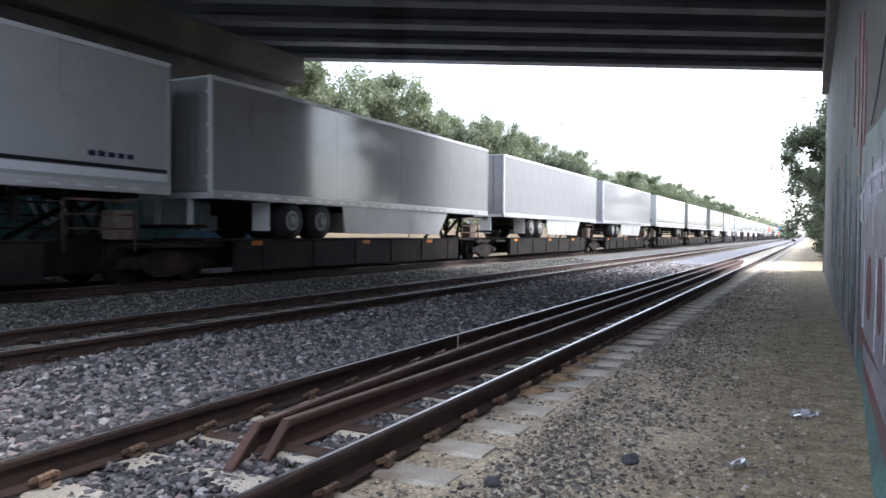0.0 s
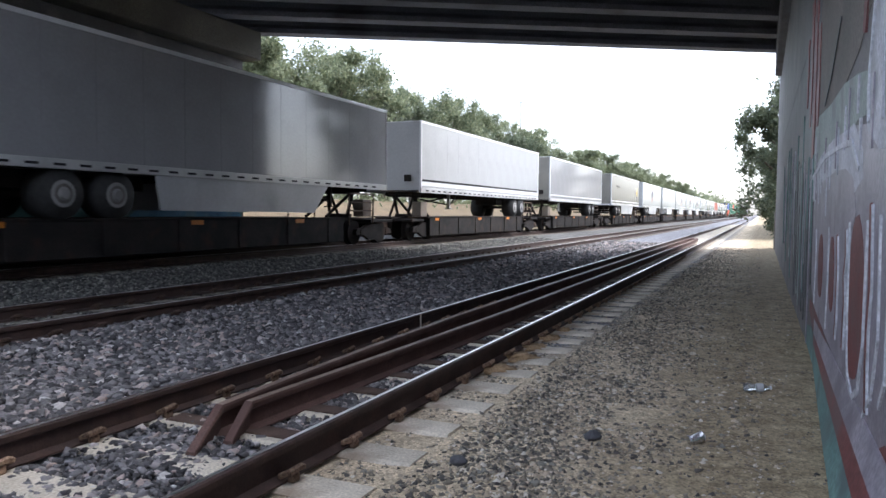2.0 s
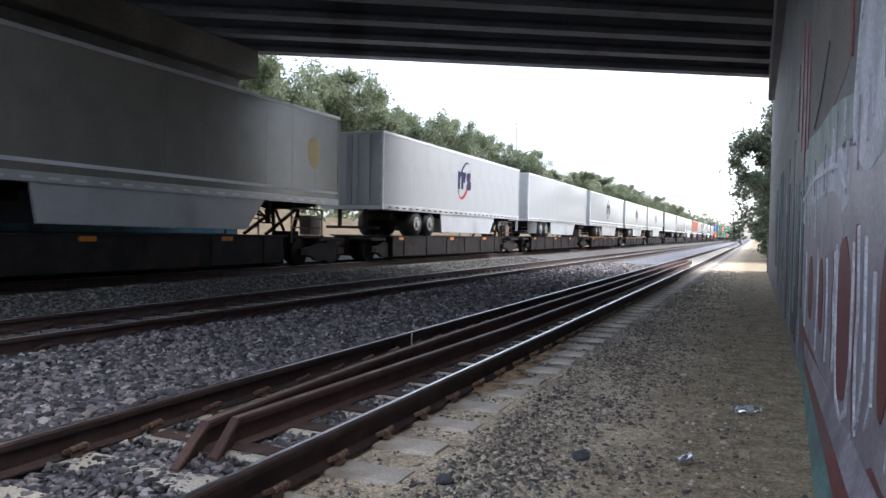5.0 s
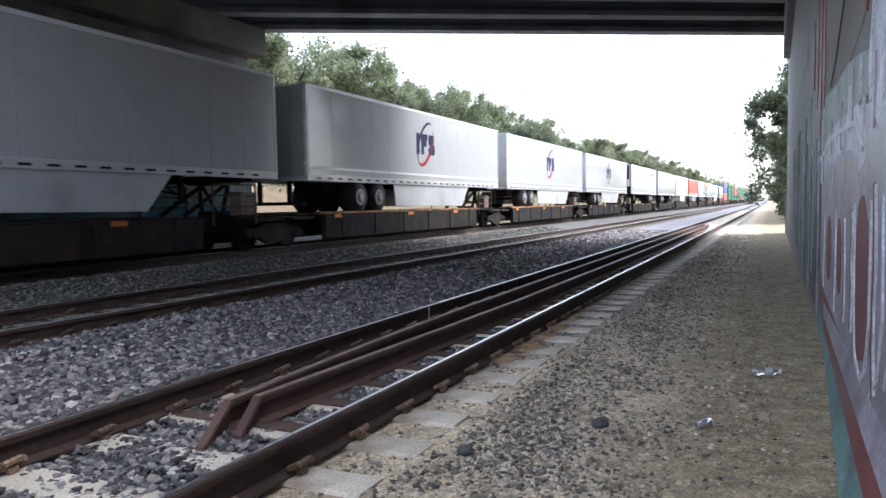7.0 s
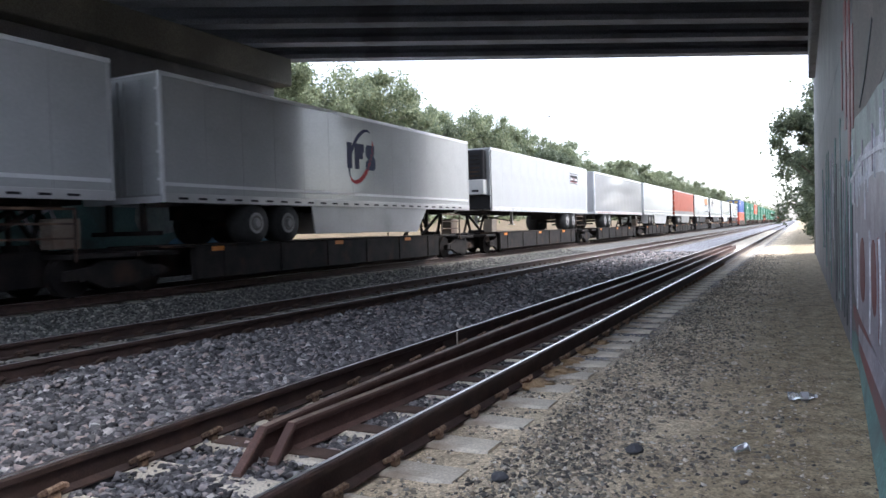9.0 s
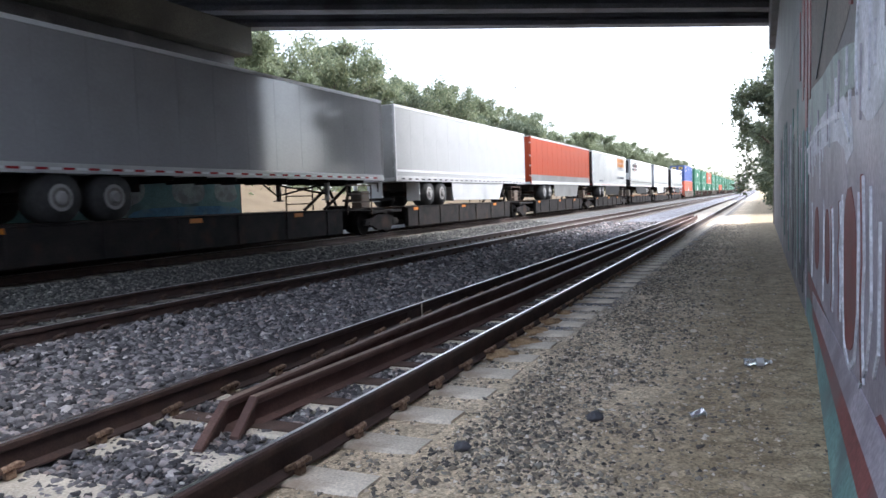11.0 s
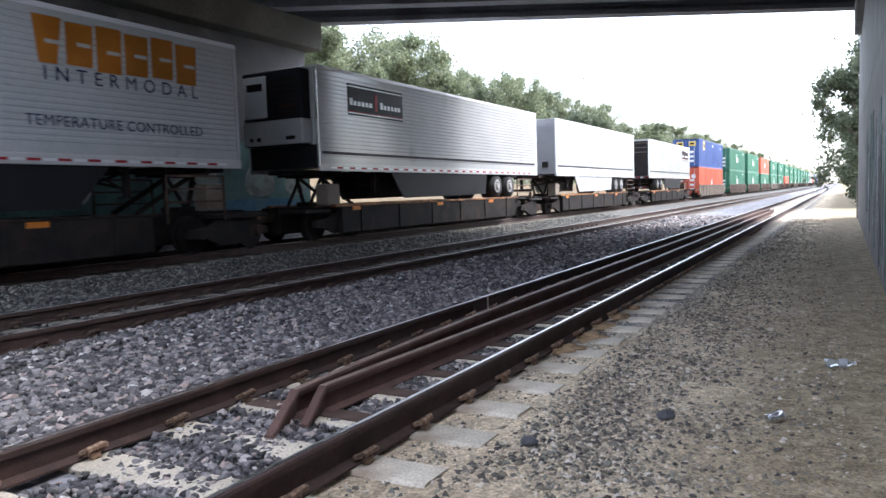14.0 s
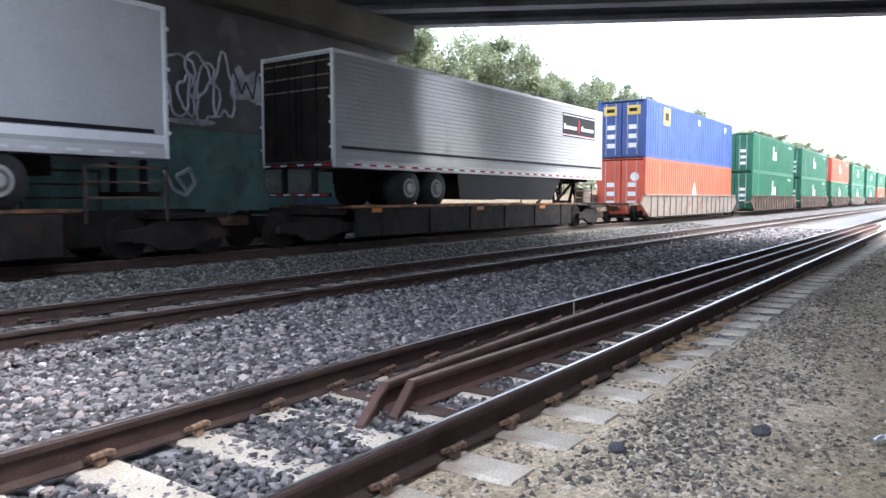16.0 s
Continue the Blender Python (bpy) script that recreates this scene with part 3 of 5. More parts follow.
def build_track(cx, z, y0, y1, clips_to, label, polish=True):
    tr = thing("railway_track", pose(cx, 0, z), label, "railway track", kind="structure")
    for s in (-1, 1):
        rail = part("rail", extrude_profile(bmesh.new(), RAIL_PROFILE, [(s * 0.7525, -60, 0), (s * 0.7525, 60, 0), (s * 0.7525, 700, 0)]), "rail", tr, "rust-brown steel rail")
        if polish:
            part("running_surface", boxes((s * 0.742 - 0.012, s * 0.742 + 0.012, -60, 700, 0.1862, 0.1885)), "rail_top", rail, "worn bright steel rail head")
    first = None
    n0, n1 = math.ceil((y0 - TIE_PHASE) / TIE_STEP), int((y1 - TIE_PHASE) / TIE_STEP)
    for k in range(n0, n1):
        y = TIE_PHASE + k * TIE_STEP
        m = pose(random.uniform(-0.02, 0.02), y + random.uniform(-0.012, 0.012), random.uniform(-0.006, 0.004), 0, 0, random.uniform(-0.5, 0.5))
        if first is None:
            # ties of the far tracks carry the bridge's shade in their colour
            first = part("tie", tie_mesh(bmesh.new()), "tie_shade_dirty" if cx < -5 else "tie", tr, "dirty concrete tie darkened for shade" if cx < -5 else "pale concrete tie")
            first.matrix_basis = m
        else:
            again(first, m)
    protos = {}
    for k in range(n0, int((clips_to - TIE_PHASE) / TIE_STEP)):
        y = TIE_PHASE + k * TIE_STEP
        for s in (-1, 1):
            for side in (-1, 1):
                m = pose(s * 0.7525, y, 0.0, 0, 0, random.uniform(-4, 4))
                if side not in protos:
                    protos[side] = part("rail_clip", clip_mesh(bmesh.new(), side), "plate" if cx < -5 else "clip", tr)
                    protos[side].matrix_basis = m
                else:
                    again(protos[side], m)
    return tr


TRACK_1, TRACK_2, TRACK_3 = -2.66, -7.65, -13.2
near_track = build_track(TRACK_1, 0.0, -2, 110, 26, "rusty rails on concrete ties with inner guard rails")
build_track(TRACK_2, 0.0, 1, 120, 30, "dusty brown rails on concrete ties")
build_track(TRACK_3, 0.12, 2, 120, 4, "rails on concrete ties under the train")


def build_guard_rails():
    for name, pts in (("l", [(-2.60, 3.36, -0.165), (-2.745, 3.78, 0.0), (-2.80, 4.6, 0), (-2.87, 6, 0), (-2.93, 8.2, 0), (-2.95, 12, 0), (-2.95, 37, 0), (-2.80, 41, 0), (-2.78, 41.4, -0.16)]),
                      ("r", [(-2.54, 3.62, -0.165), (-2.628, 3.93, 0.0), (-2.60, 5, 0), (-2.55, 7, 0), (-2.51, 9, 0), (-2.50, 37, 0), (-2.62, 41, 0), (-2.64, 41.4, -0.16)])):
        g = part("guard_rail", extrude_profile(bmesh.new(), RAIL_PROFILE, [(x - TRACK_1, y, z) for x, y, z in pts]), "guard", near_track, "red-brown guard rail with its end bent down")
        part("worn_top", extrude_profile(bmesh.new(), [(-0.026, 0.186), (0.026, 0.186), (0.026, 0.189), (-0.026, 0.189)], [(x - TRACK_1, y, z) for x, y, z in pts[1:-2]]), "guard_top", g, "paler tan rail top")


build_guard_rails()


def build_guard_plates():
    """Rusty steel plates carry the guard rails across each tie."""
    first = None
    for k in range(1, 56):
        y = TIE_PHASE + k * TIE_STEP
        m = pose(random.uniform(-0.01, 0.01), y + 0.025, 0.0)
        if first is None:
            first = part("guard_plate", boxes((-0.62, 0.62, -0.085, 0.085, -0.01, 0.012), bevel=0.004), "plate", near_track, "dark rusty guard rail plate")
            first.matrix_basis = m
        else:
            again(first, m)


build_guard_plates()
joint = part("joint_bar", boxes((-3.372, -3.362, 7.7, 8.5, 0.04, 0.13), bevel=0.003), "rail", None)
joint.parent = near_track
joint.matrix_basis = pose(2.66, 0, 0)
wire = part("bond_wire", boxes((-3.362, -3.35, 8.075, 8.105, 0.03, 0.185), bevel=0.003), "tie", near_track, "pale bond strap on the rail")
wire.matrix_basis = pose(2.66, 0, 0)


def heap(name, x, y, r, h, mat, label, category):
    bm = bmesh.new()
    bmesh.ops.create_icosphere(bm, subdivisions=3, radius=1)
    for v in bm.verts:
        k = 1 + 0.45 * noise.noise(v.co * 2.2 + Vector((x, y, 0))) + 0.3 * noise.noise(v.co * 7)
        v.co = Vector((v.co.x * r * k, v.co.y * r * k * 1.3, max(v.co.z, -0.1) * h * k))
    ob = part(name, bm, mat, None, "", True)
    ob.matrix_basis = pose(x, y, ground_height(x, y) + 0.012)
    tagged(ob, label, category)


for x, y, r in ((-1.76, 6.4, 0.15), (-1.74, 7.02, 0.17), (-1.78, 7.6, 0.16), (-1.76, 8.2, 0.13), (-1.75, 8.85, 0.09)):
    heap("rusty_dirt", x, y, r, 0.045, "rust_earth", "orange rusty earth heaped at a rail clip", "earth")

# ---- bridge ----
SKEW = 29.7
bridge = thing("bridge_deck", pose(-15.5, 20.5, 0, 0, 0, SKEW), "concrete girder road bridge over the tracks, seen from below", "bridge", kind="structure")
GIRDER = [(-0.28, 0), (0.28, 0), (0.28, 0.16), (0.10, 0.32), (0.10, 1.12), (0.45, 1.26), (0.45, 1.4), (-0.45, 1.4), (-0.45, 1.26), (-0.10, 1.12), (-0.10, 0.32), (-0.28, 0.16)]


def build_bridge():
    bm = bmesh.new()
    a = [bm.verts.new((-7, y, z)) for y, z in GIRDER]
    b = [bm.verts.new((27, y, z)) for y, z in GIRDER]
    n = len(GIRDER)
    for i in range(n):
        bm.faces.new((a[i], a[(i + 1) % n], b[(i + 1) % n], b[i]))
    bm.faces.new(a[::-1]); bm.faces.new(b)
    bmesh.ops.recalc_face_normals(bm, faces=bm.faces)
    g = part("girder", bm, "girder", bridge, "dark concrete bridge girder")
    g.matrix_basis = pose(0, 0.28, 7.6)
    for k in range(1, 10):
        again(g, pose(0, 0.28 - 2.15 * k, 7.6))
    part("deck_slab", boxes((-7, 27, -20.2, 1.3, 9.0, 9.25)), "girder", bridge, "concrete deck slab")
    # an unseen second deck, added beyond a sky gap to limit light from behind
    for k in range(8):
        again(g, pose(0, -31.9 - 2.15 * k, 7.6))
    part("deck_slab", boxes((-7, 27, -48, -31.0, 9.0, 9.25)), "girder", bridge, "concrete deck slab")
    part("parapet", boxes((-7, 27, -20.2, -19.9, 9.25, 10.1), bevel=0.02), "concrete", bridge, "concrete parapet")
    part("parapet", boxes((-7, 27, 1.0, 1.3, 9.25, 10.1), bevel=0.02), "concrete", bridge, "concrete parapet")


build_bridge()


def build_piers():
    left = thing("wall_west", pose(0, 0, 0), "concrete pier wall with teal lower band and sprayed lettering", "wall", kind="structure")
    part("pier_wall", boxes((-17.2, -16.1, -25, 20.3, -0.3, 6.64), bevel=0.03), "wall", left, "dark painted concrete pier wall")
    part("teal_band", boxes((-16.1, -16.09, -25, 20.2, -0.2, 3.3)), "teal", left, "teal painted band")
    part("pier_cap", boxes((-17.9, -15.5, -25, 20.55, 6.64, 7.6), bevel=0.03), "concrete", left, "concrete pier cap")
    # sprayed loops and a pale blot, too rough to read
    for k, (y, z, w, h, m) in enumerate(((11.35, 4.5, 0.42, 0.8, "white_paint"), (11.95, 4.75, 0.4, 0.55, "white_paint"), (12.2, 4.2, 0.36, 0.7, "white_paint"), (12.75, 4.45, 0.34, 0.8, "white_paint"), (10.6, 4.6, 0.4, 0.7, "white_paint"), (11.6, 4.2, 0.25, 0.5, "white_paint"))):
        bm = bmesh.new()
        for i in range(22):
            a0, a1 = i / 22 * 6.2832, (i + 1) / 22 * 6.2832
            r0, r1 = 1 + 0.22 * math.sin(3 * a0 + k) + 0.1 * math.sin(5 * a0), 1 + 0.22 * math.sin(3 * a1 + k) + 0.1 * math.sin(5 * a1)
            bar(bm, (-16.085, y + w * r0 * math.cos(a0), z + h * r0 * math.sin(a0)), (-16.085, y + w * r1 * math.cos(a1), z + h * r1 * math.sin(a1)), 0.042, 5)
        part("paint_stroke", bm, m, left, "pale sprayed loop")
    for pts in ([(12.92, 4.15), (13.0, 4.85), (13.3, 5.3), (13.5, 4.85), (13.95, 5.25), (14.1, 4.05), (13.55, 4.3)], [(14.6, 4.3), (14.7, 4.9), (15.0, 4.9), (15.05, 4.3), (14.8, 4.15)], [(10.9, 3.55), (12.5, 3.6), (12.4, 3.42), (11.0, 3.4)]):
        part("paint_patch", prism(bmesh.new(), [(-16.089, y, z) for y, z in rounded(pts, 2)], (0.004, 0, 0)), "white_paint", left, "pale sprayed blot")

    bm = bmesh.new()
    for (y0, z0), (y1, z1) in zip(((13.1, 5.0), (13.35, 4.4), (13.5, 4.75), (13.75, 4.3)), ((13.35, 4.4), (13.5, 4.75), (13.75, 4.3), (13.9, 5.1))):
        bar(bm, (-16.083, y0, z0), (-16.083, y1, z1), 0.03, 5)
    part("paint_stroke", bm, "black_paint", left, "dark sprayed line")
    # a blue band near the wall's end; pale mint patches paint light from the opening
    for mat, label, pts in (("blue_paint", "blue sprayed band", [(15.2, 1.0), (15.4, 1.48), (17.6, 1.52), (20.1, 1.5), (20.15, 1.02), (18.0, 0.95)]),
                            ("green_paint", "pale mint patch for daylight from the opening", [(17.0, 1.6), (17.1, 2.5), (17.9, 2.7), (18.5, 2.2), (18.4, 1.6)]),
                            ("green_paint", "pale mint patch for daylight from the opening", [(18.9, 1.62), (18.95, 2.45), (19.9, 2.4), (20.12, 1.62)]),
                            ("green_paint", "pale mint patch for daylight from the opening", [(14.1, 1.5), (14.2, 2.7), (15.6, 2.75), (16.1, 2.0), (15.6, 1.55)])):
        part("paint_patch", prism(bmesh.new(), [(-16.089, y, z) for y, z in rounded(pts, 2)], (0.004, 0, 0)), mat, left, label)
    bm = bmesh.new()
    ring_pts = ((10.85, 2.2), (11.1, 1.7), (11.45, 1.55), (11.75, 1.9), (11.6, 2.25), (11.2, 2.05), (11.5, 1.65))
    for (y0, z0), (y1, z1) in zip(ring_pts, ring_pts[1:]):
        bar(bm, (-16.078, y0, z0), (-16.078, y1, z1), 0.06, 5)
    part("paint_stroke", bm, "white_paint", left, "pale sprayed knot")

    right = thing("wall_east", pose(0.94, 0, 0, 0, 0, -0.18), "concrete abutment wall covered in faded graffiti", "wall", kind="structure")
    part("abutment_wall", boxes((0, 1.3, -25, 33.2, -0.4, 1.515), (0.012, 1.3, -25, 33.19, 1.515, 1.53), (0, 1.3, -25, 33.2, 1.53, 3.62), (0.012, 1.3, -25, 33.19, 3.62, 3.635), (0, 1.3, -25, 33.2, 3.635, 6.64)), "wall", right, "cast concrete wall with joints")
    part("wall_footing", boxes((-0.03, 1.3, 33.2, 34.6, -0.4, 1.6), bevel=0.03), "concrete", right, "low concrete footing")
    part("pier_cap", boxes((-0.22, 1.6, 4.5, 30.0, 6.64, 7.6), (0.0, 1.6, 30.0, 33.2, 6.64, 9.0), bevel=0.03), "girder", right, "dark concrete bridge seat")

    level = [0]

    def patch(mat, label, pts, smooth=2, ragged=0.02):
        level[0] += 1
        out = rounded([(0, y, z) for y, z in pts], smooth)
        rr = random.Random(level[0])
        out = [(0, y + rr.uniform(-ragged, ragged), z + rr.uniform(-ragged, ragged)) for _, y, z in out]
        h = 0.0015 + 0.0004 * level[0]
        part("paint_patch", prism(bmesh.new(), [(-h, y, z) for _, y, z in out], (h + 0.001, 0, 0)), mat, right, label)

    patch("teal", "teal painted foot of the wall", [(-6, -0.1), (9.5, -0.1), (9.5, 0.22), (8.2, 0.32), (6, 0.2), (4, 0.24), (2, 0.3), (-6, 0.3)], 1)
    patch("lilac", "large lilac graffiti letter", [(-6, 0.5), (2.2, 0.55), (3.0, 0.34), (4.3, 0.42), (5.2, 0.38), (6.6, 0.5), (8.6, 0.55), (9.0, 1.2), (9.0, 1.95), (7.2, 2.05), (5.2, 2.0), (4.4, 1.9), (2, 2.1), (-6, 2.2)], 1)
    patch("red_paint", "dull red graffiti band", [(8.8, 0.36), (8.8, 0.62), (6.5, 0.42), (5.1, 0.38), (4.5, 0.42), (4.05, 0.34), (3.4, 0.55), (2.9, 0.36), (2.2, 0.6), (-6, 0.6), (-6, 0.3), (2, 0.3), (4, 0.24), (6.2, 0.2)], 1)
    patch("brown_paint", "brown-grey overpainted area", [(9.2, 2.35), (6.2, 2.32), (4.6, 2.45), (4.3, 3.0), (-6, 3.3), (-6, 5.2), (8.0, 5.2), (8.4, 3.4)], 1)
    patch("green_paint", "grey-green graffiti band", [(9.2, 1.85), (9.1, 2.42), (6.2, 2.36), (4.6, 2.32), (4.5, 2.05), (5.2, 1.95), (7.2, 2.0)], 1, 0.05)
    patch("white_paint", "pale whitish graffiti area", [(4.6, 2.0), (4.55, 2.35), (4.35, 2.8), (3.9, 3.3), (2.6, 3.5), (-4, 3.6), (-4, 1.8), (2, 1.7), (3.1, 1.8), (4.3, 1.75)], 2, 0.03)
    patch("white_paint", "pale whitish drip area", [(8.9, 1.55), (8.9, 1.95), (7.0, 2.06), (5.3, 2.04), (4.7, 1.85), (4.6, 1.6), (6.5, 1.58)], 1, 0.03)
    patch("lilac", "lilac overpainting", [(8.4, 1.3), (8.4, 1.75), (6.6, 1.8), (5.2, 1.75), (4.8, 1.4), (6, 1.3)], 1, 0.03)
    patch("black_paint", "dark overpainted area", [(9.2, 0.2), (9.2, 2.6), (10.5, 2.7), (12.5, 2.6), (14, 1.6), (14, 0.2)], 1, 0.04)
    patch("red_paint", "dull red letter stem", [(5.05, 0.5), (5.1, 1.45), (4.5, 1.45), (4.38, 0.75), (4.7, 0.52)], 2, 0.01)
    patch("red_paint", "dull red letter stem", [(3.5, 0.65), (3.45, 1.4), (3.25, 1.42), (3.2, 0.85)], 2, 0.01)
    patch("red_paint", "dull red letter stem", [(2.75, 0.55), (2.72, 1.4), (2.52, 1.42), (2.5, 0.85)], 2, 0.01)
    patch("red_paint", "dull red letter stem", [(6.5, 0.75), (6.5, 1.3), (6.15, 1.3), (6.1, 0.7)], 2, 0.01)
    patch("red_paint", "dull red letter stem", [(7.7, 0.75), (7.7, 1.25), (7.2, 1.3), (7.2, 0.7)], 2, 0.01)

    def toe(mat, label, z0, z1):
        """The foot of the wall spreads a little towards the near end."""
        bm = bmesh.new()
        prev = None
        for i in range(57):
            y = -6 + 0.25 * i
            p = min(0.2, 0.036 * (8.0 - y))
            row = [bm.verts.new((-p * (1 - z / 0.45) - 0.006, y, z)) for z in (z0, (z0 + z1) / 2, z1)]
            row += [bm.verts.new((0.05, y, z1)), bm.verts.new((0.05, y, z0))]
            if prev:
                for k in range(5):
                    bm.faces.new((prev[k], prev[(k + 1) % 5], row[(k + 1) % 5], row[k]))
            else:
                bm.faces.new(row)
            prev = row
        bm.faces.new(prev[::-1])
        bmesh.ops.recalc_face_normals(bm, faces=bm.faces)
        part("wall_toe", bm, mat, right, label)

    toe("teal", "teal painted foot of the wall", -0.3, 0.19)
    toe("red_paint", "dull red painted foot of the wall", 0.19, 0.3)
    toe("lilac", "lilac painted foot of the wall", 0.3, 0.44)

    def stroke(mat, label, pts, r=0.02):
        bm = bmesh.new()
        for p, q in zip(pts, pts[1:]):
            d = Vector((0, q[0] - p[0], q[1] - p[1])).normalized()
            s = Vector((0, -d.z, d.y)) * r
            a, b = Vector((-0.012, *p)) - d * r * 0.5, Vector((-0.012, *q)) + d * r * 0.5
            prism(bm, [a - s, b - s * 0.8, b + s * 0.8, a + s], (0.013, 0, 0))
        part("paint_stroke", bm, mat, right, label)

    stroke("outline_paint", "pale letter outline", [(5.15, 1.4), (5.1, 0.75), (5.0, 0.5), (4.75, 0.42), (4.5, 0.52), (4.36, 0.8), (4.33, 1.42)], 0.022)
    stroke("outline_paint", "pale letter outline", [(3.9, 1.45), (3.85, 0.9), (4.0, 0.6), (4.25, 0.45)], 0.016)
    stroke("outline_paint", "pale letter outline", [(3.6, 1.3), (3.62, 0.75), (3.75, 0.62)], 0.018)
    stroke("outline_paint", "pale letter outline", [(3.15, 1.3), (3.1, 0.8), (3.2, 0.6)], 0.018)
    stroke("outline_paint", "pale letter outline", [(2.4, 1.4), (2.38, 0.8), (2.6, 0.55)], 0.02)
    stroke("outline_paint", "pale letter outline", [(6.7, 0.55), (6.6, 0.9), (6.6, 1.35)], 0.022)
    stroke("outline_paint", "pale letter outline", [(8.1, 0.6), (8.0, 1.0), (8.05, 1.3)], 0.03)
    stroke("outline_paint", "pale letter outline", [(9.0, 1.85), (7.2, 1.97), (5.6, 1.93), (5.2, 1.9), (4.8, 1.72)], 0.022)
    stroke("outline_paint", "pale letter outline", [(4.45, 1.95), (4.5, 2.2), (4.35, 2.55), (4.0, 2.8)], 0.02)
    rd = random.Random(9)
    for y0, z0, z1 in ((5.28, 0.62, 1.35), (4.15, 0.5, 1.5), (5.8, 0.6, 1.3)):
        pts = [(y0 + rd.uniform(-0.05, 0.05), z0 + (z1 - z0) * k / 5) for k in range(6)]
        stroke("red_paint", "dull red letter edge", [(y + 0.06, z) for y, z in pts], 0.03)
        stroke("outline_paint", "pale letter outline", pts, rd.uniform(0.014, 0.026))
    for k in range(30):
        y = 8.7 + k * 0.17 + rd.uniform(-0.06, 0.06)
        z1 = rd.uniform(1.2, 2.2)
        stroke(rd.choice(["black_paint", "black_paint", "teal", "lilac"]), "dark dried paint run", [(y, z1), (y + rd.uniform(-0.03, 0.03), z1 - rd.uniform(0.7, 1.5))], rd.uniform(0.02, 0.07))
    for y, z0, z1, r in ((8.5, 2.45, 3.3, 0.16), (9.1, 2.2, 3.7, 0.22), (9.8, 2.6, 3.9, 0.2), (10.6, 2.9, 3.6, 0.14), (4.75, 2.5, 2.75, 0.07)):
        stroke("red_paint", "dull red paint run", [(y, z1), (y - 0.03, (z0 + z1) / 2), (y, z0)], r)
    stroke("black_paint", "dark crack-like line", [(6.2, 2.9), (6.9, 2.6), (7.5, 2.45)], 0.012)
    rr = random.Random(4)
    for k in range(26):
        y = 9.3 + k * 0.45 + rr.uniform(-0.12, 0.12)
        z1 = rr.uniform(1.8, 2.9)
        stroke(rr.choice(["teal", "lilac", "green_paint", "white_paint", "black_paint"]), "dried paint run", [(y, z1), (y + rr.uniform(-0.05, 0.05), z1 - rr.uniform(1.0, 1.9)), ], rr.uniform(0.03, 0.11))
    for k in range(22):
        y = 2.4 + k * 0.33 + rr.uniform(-0.1, 0.1)
        z1 = rr.uniform(1.9, 2.3)
        stroke("white_paint" if k % 3 else "lilac", "dried paint run", [(y, z1), (y, z1 - rr.uniform(0.15, 0.5))], rr.uniform(0.012, 0.03))


build_piers()


# ---- trees ----
def tree_proto(name, height, spread_, seed, mat, leaves, label, leaf=0.14, low=0.25):
    """A tapered trunk with limbs and a crown of many small leaf blades in uneven clumps."""
    rr = random.Random(seed)
    rng = np.random.default_rng(seed)
    tree = thing(name, pose(0, 0, 0), label, "tree", "trees beside the railway")
    bm = bmesh.new()
    tips = []
    p, r = Vector((0, 0, -0.3)), 0.028 * height
    for k in range(6):
        q = p + Vector((rr.uniform(-0.3, 0.3), rr.uniform(-0.3, 0.3), height * 0.14))
        bar(bm, p, q, r, 8, r * 0.8)
        if k >= 1:
            for _ in range(3):
                a = rr.uniform(0, 6.28)
                ln = spread_ * rr.uniform(0.45, 0.95) * (1.0 if k < 4 else 0.6)
                e = q + Vector((math.cos(a) * ln, math.sin(a) * ln, ln * rr.uniform(0.25, 0.8)))
                mid = q.lerp(e, 0.5) + Vector((0, 0, 0.1 * ln))
                bar(bm, q, mid, r * 0.45, 6, r * 0.3)
                bar(bm, mid, e, r * 0.3, 5, r * 0.1)
                tips += [mid, e, e + Vector((rr.uniform(-0.8, 0.8), rr.uniform(-0.8, 0.8), rr.uniform(0, 0.5)))]
        p, r = q, r * 0.8
    tips += [p + Vector((0, 0, height * 0.05)), p]
    part("trunk", bm, "bark", tree)
    # extra clumps fill the crown's outline
    for _ in range(26):
        a, u = rr.uniform(0, 6.28), rr.uniform(low, 0.92)
        rad = spread_ * math.sqrt(max(0.05, 1 - ((u - 0.5) / 0.55) ** 2)) * rr.uniform(0.5, 1.0)
        tips.append(Vector((math.cos(a) * rad, math.sin(a) * rad, u * height)))
    tips = np.array([t[:] for t in tips])
    pick = rng.integers(0, len(tips), leaves)
    size = rng.uniform(0.45, 1.15, len(tips))[pick]
    c = tips[pick] + rng.normal(0, 0.42, (leaves, 3)) * size[:, None] * (height / 11)
    n = rng.normal(0, 1, (leaves, 3)); n[:, 2] = np.abs(n[:, 2]) + 0.2
    n /= np.linalg.norm(n, axis=1)[:, None]
    u = np.cross(n, rng.normal(0, 1, (leaves, 3))); u /= np.linalg.norm(u, axis=1)[:, None]
    w = np.cross(n, u)
    s = rng.uniform(0.6, 1.3, leaves)[:, None] * leaf
    v = np.stack([c - u * s * 1.1 - w * s * 0.35, c + u * s * 0.25 - w * s * 0.6 + n * s * 0.2, c + u * s + w * s * 0.75], 1).reshape(-1, 3)
    f = np.arange(leaves * 3).reshape(-1, 3)
    me = bpy.data.meshes.new("crown")
    me.from_pydata(v.tolist(), [], f.tolist())
    me.materials.append(M[mat])
    crown = new("crown", me)
    crown.parent = tree
    return tree


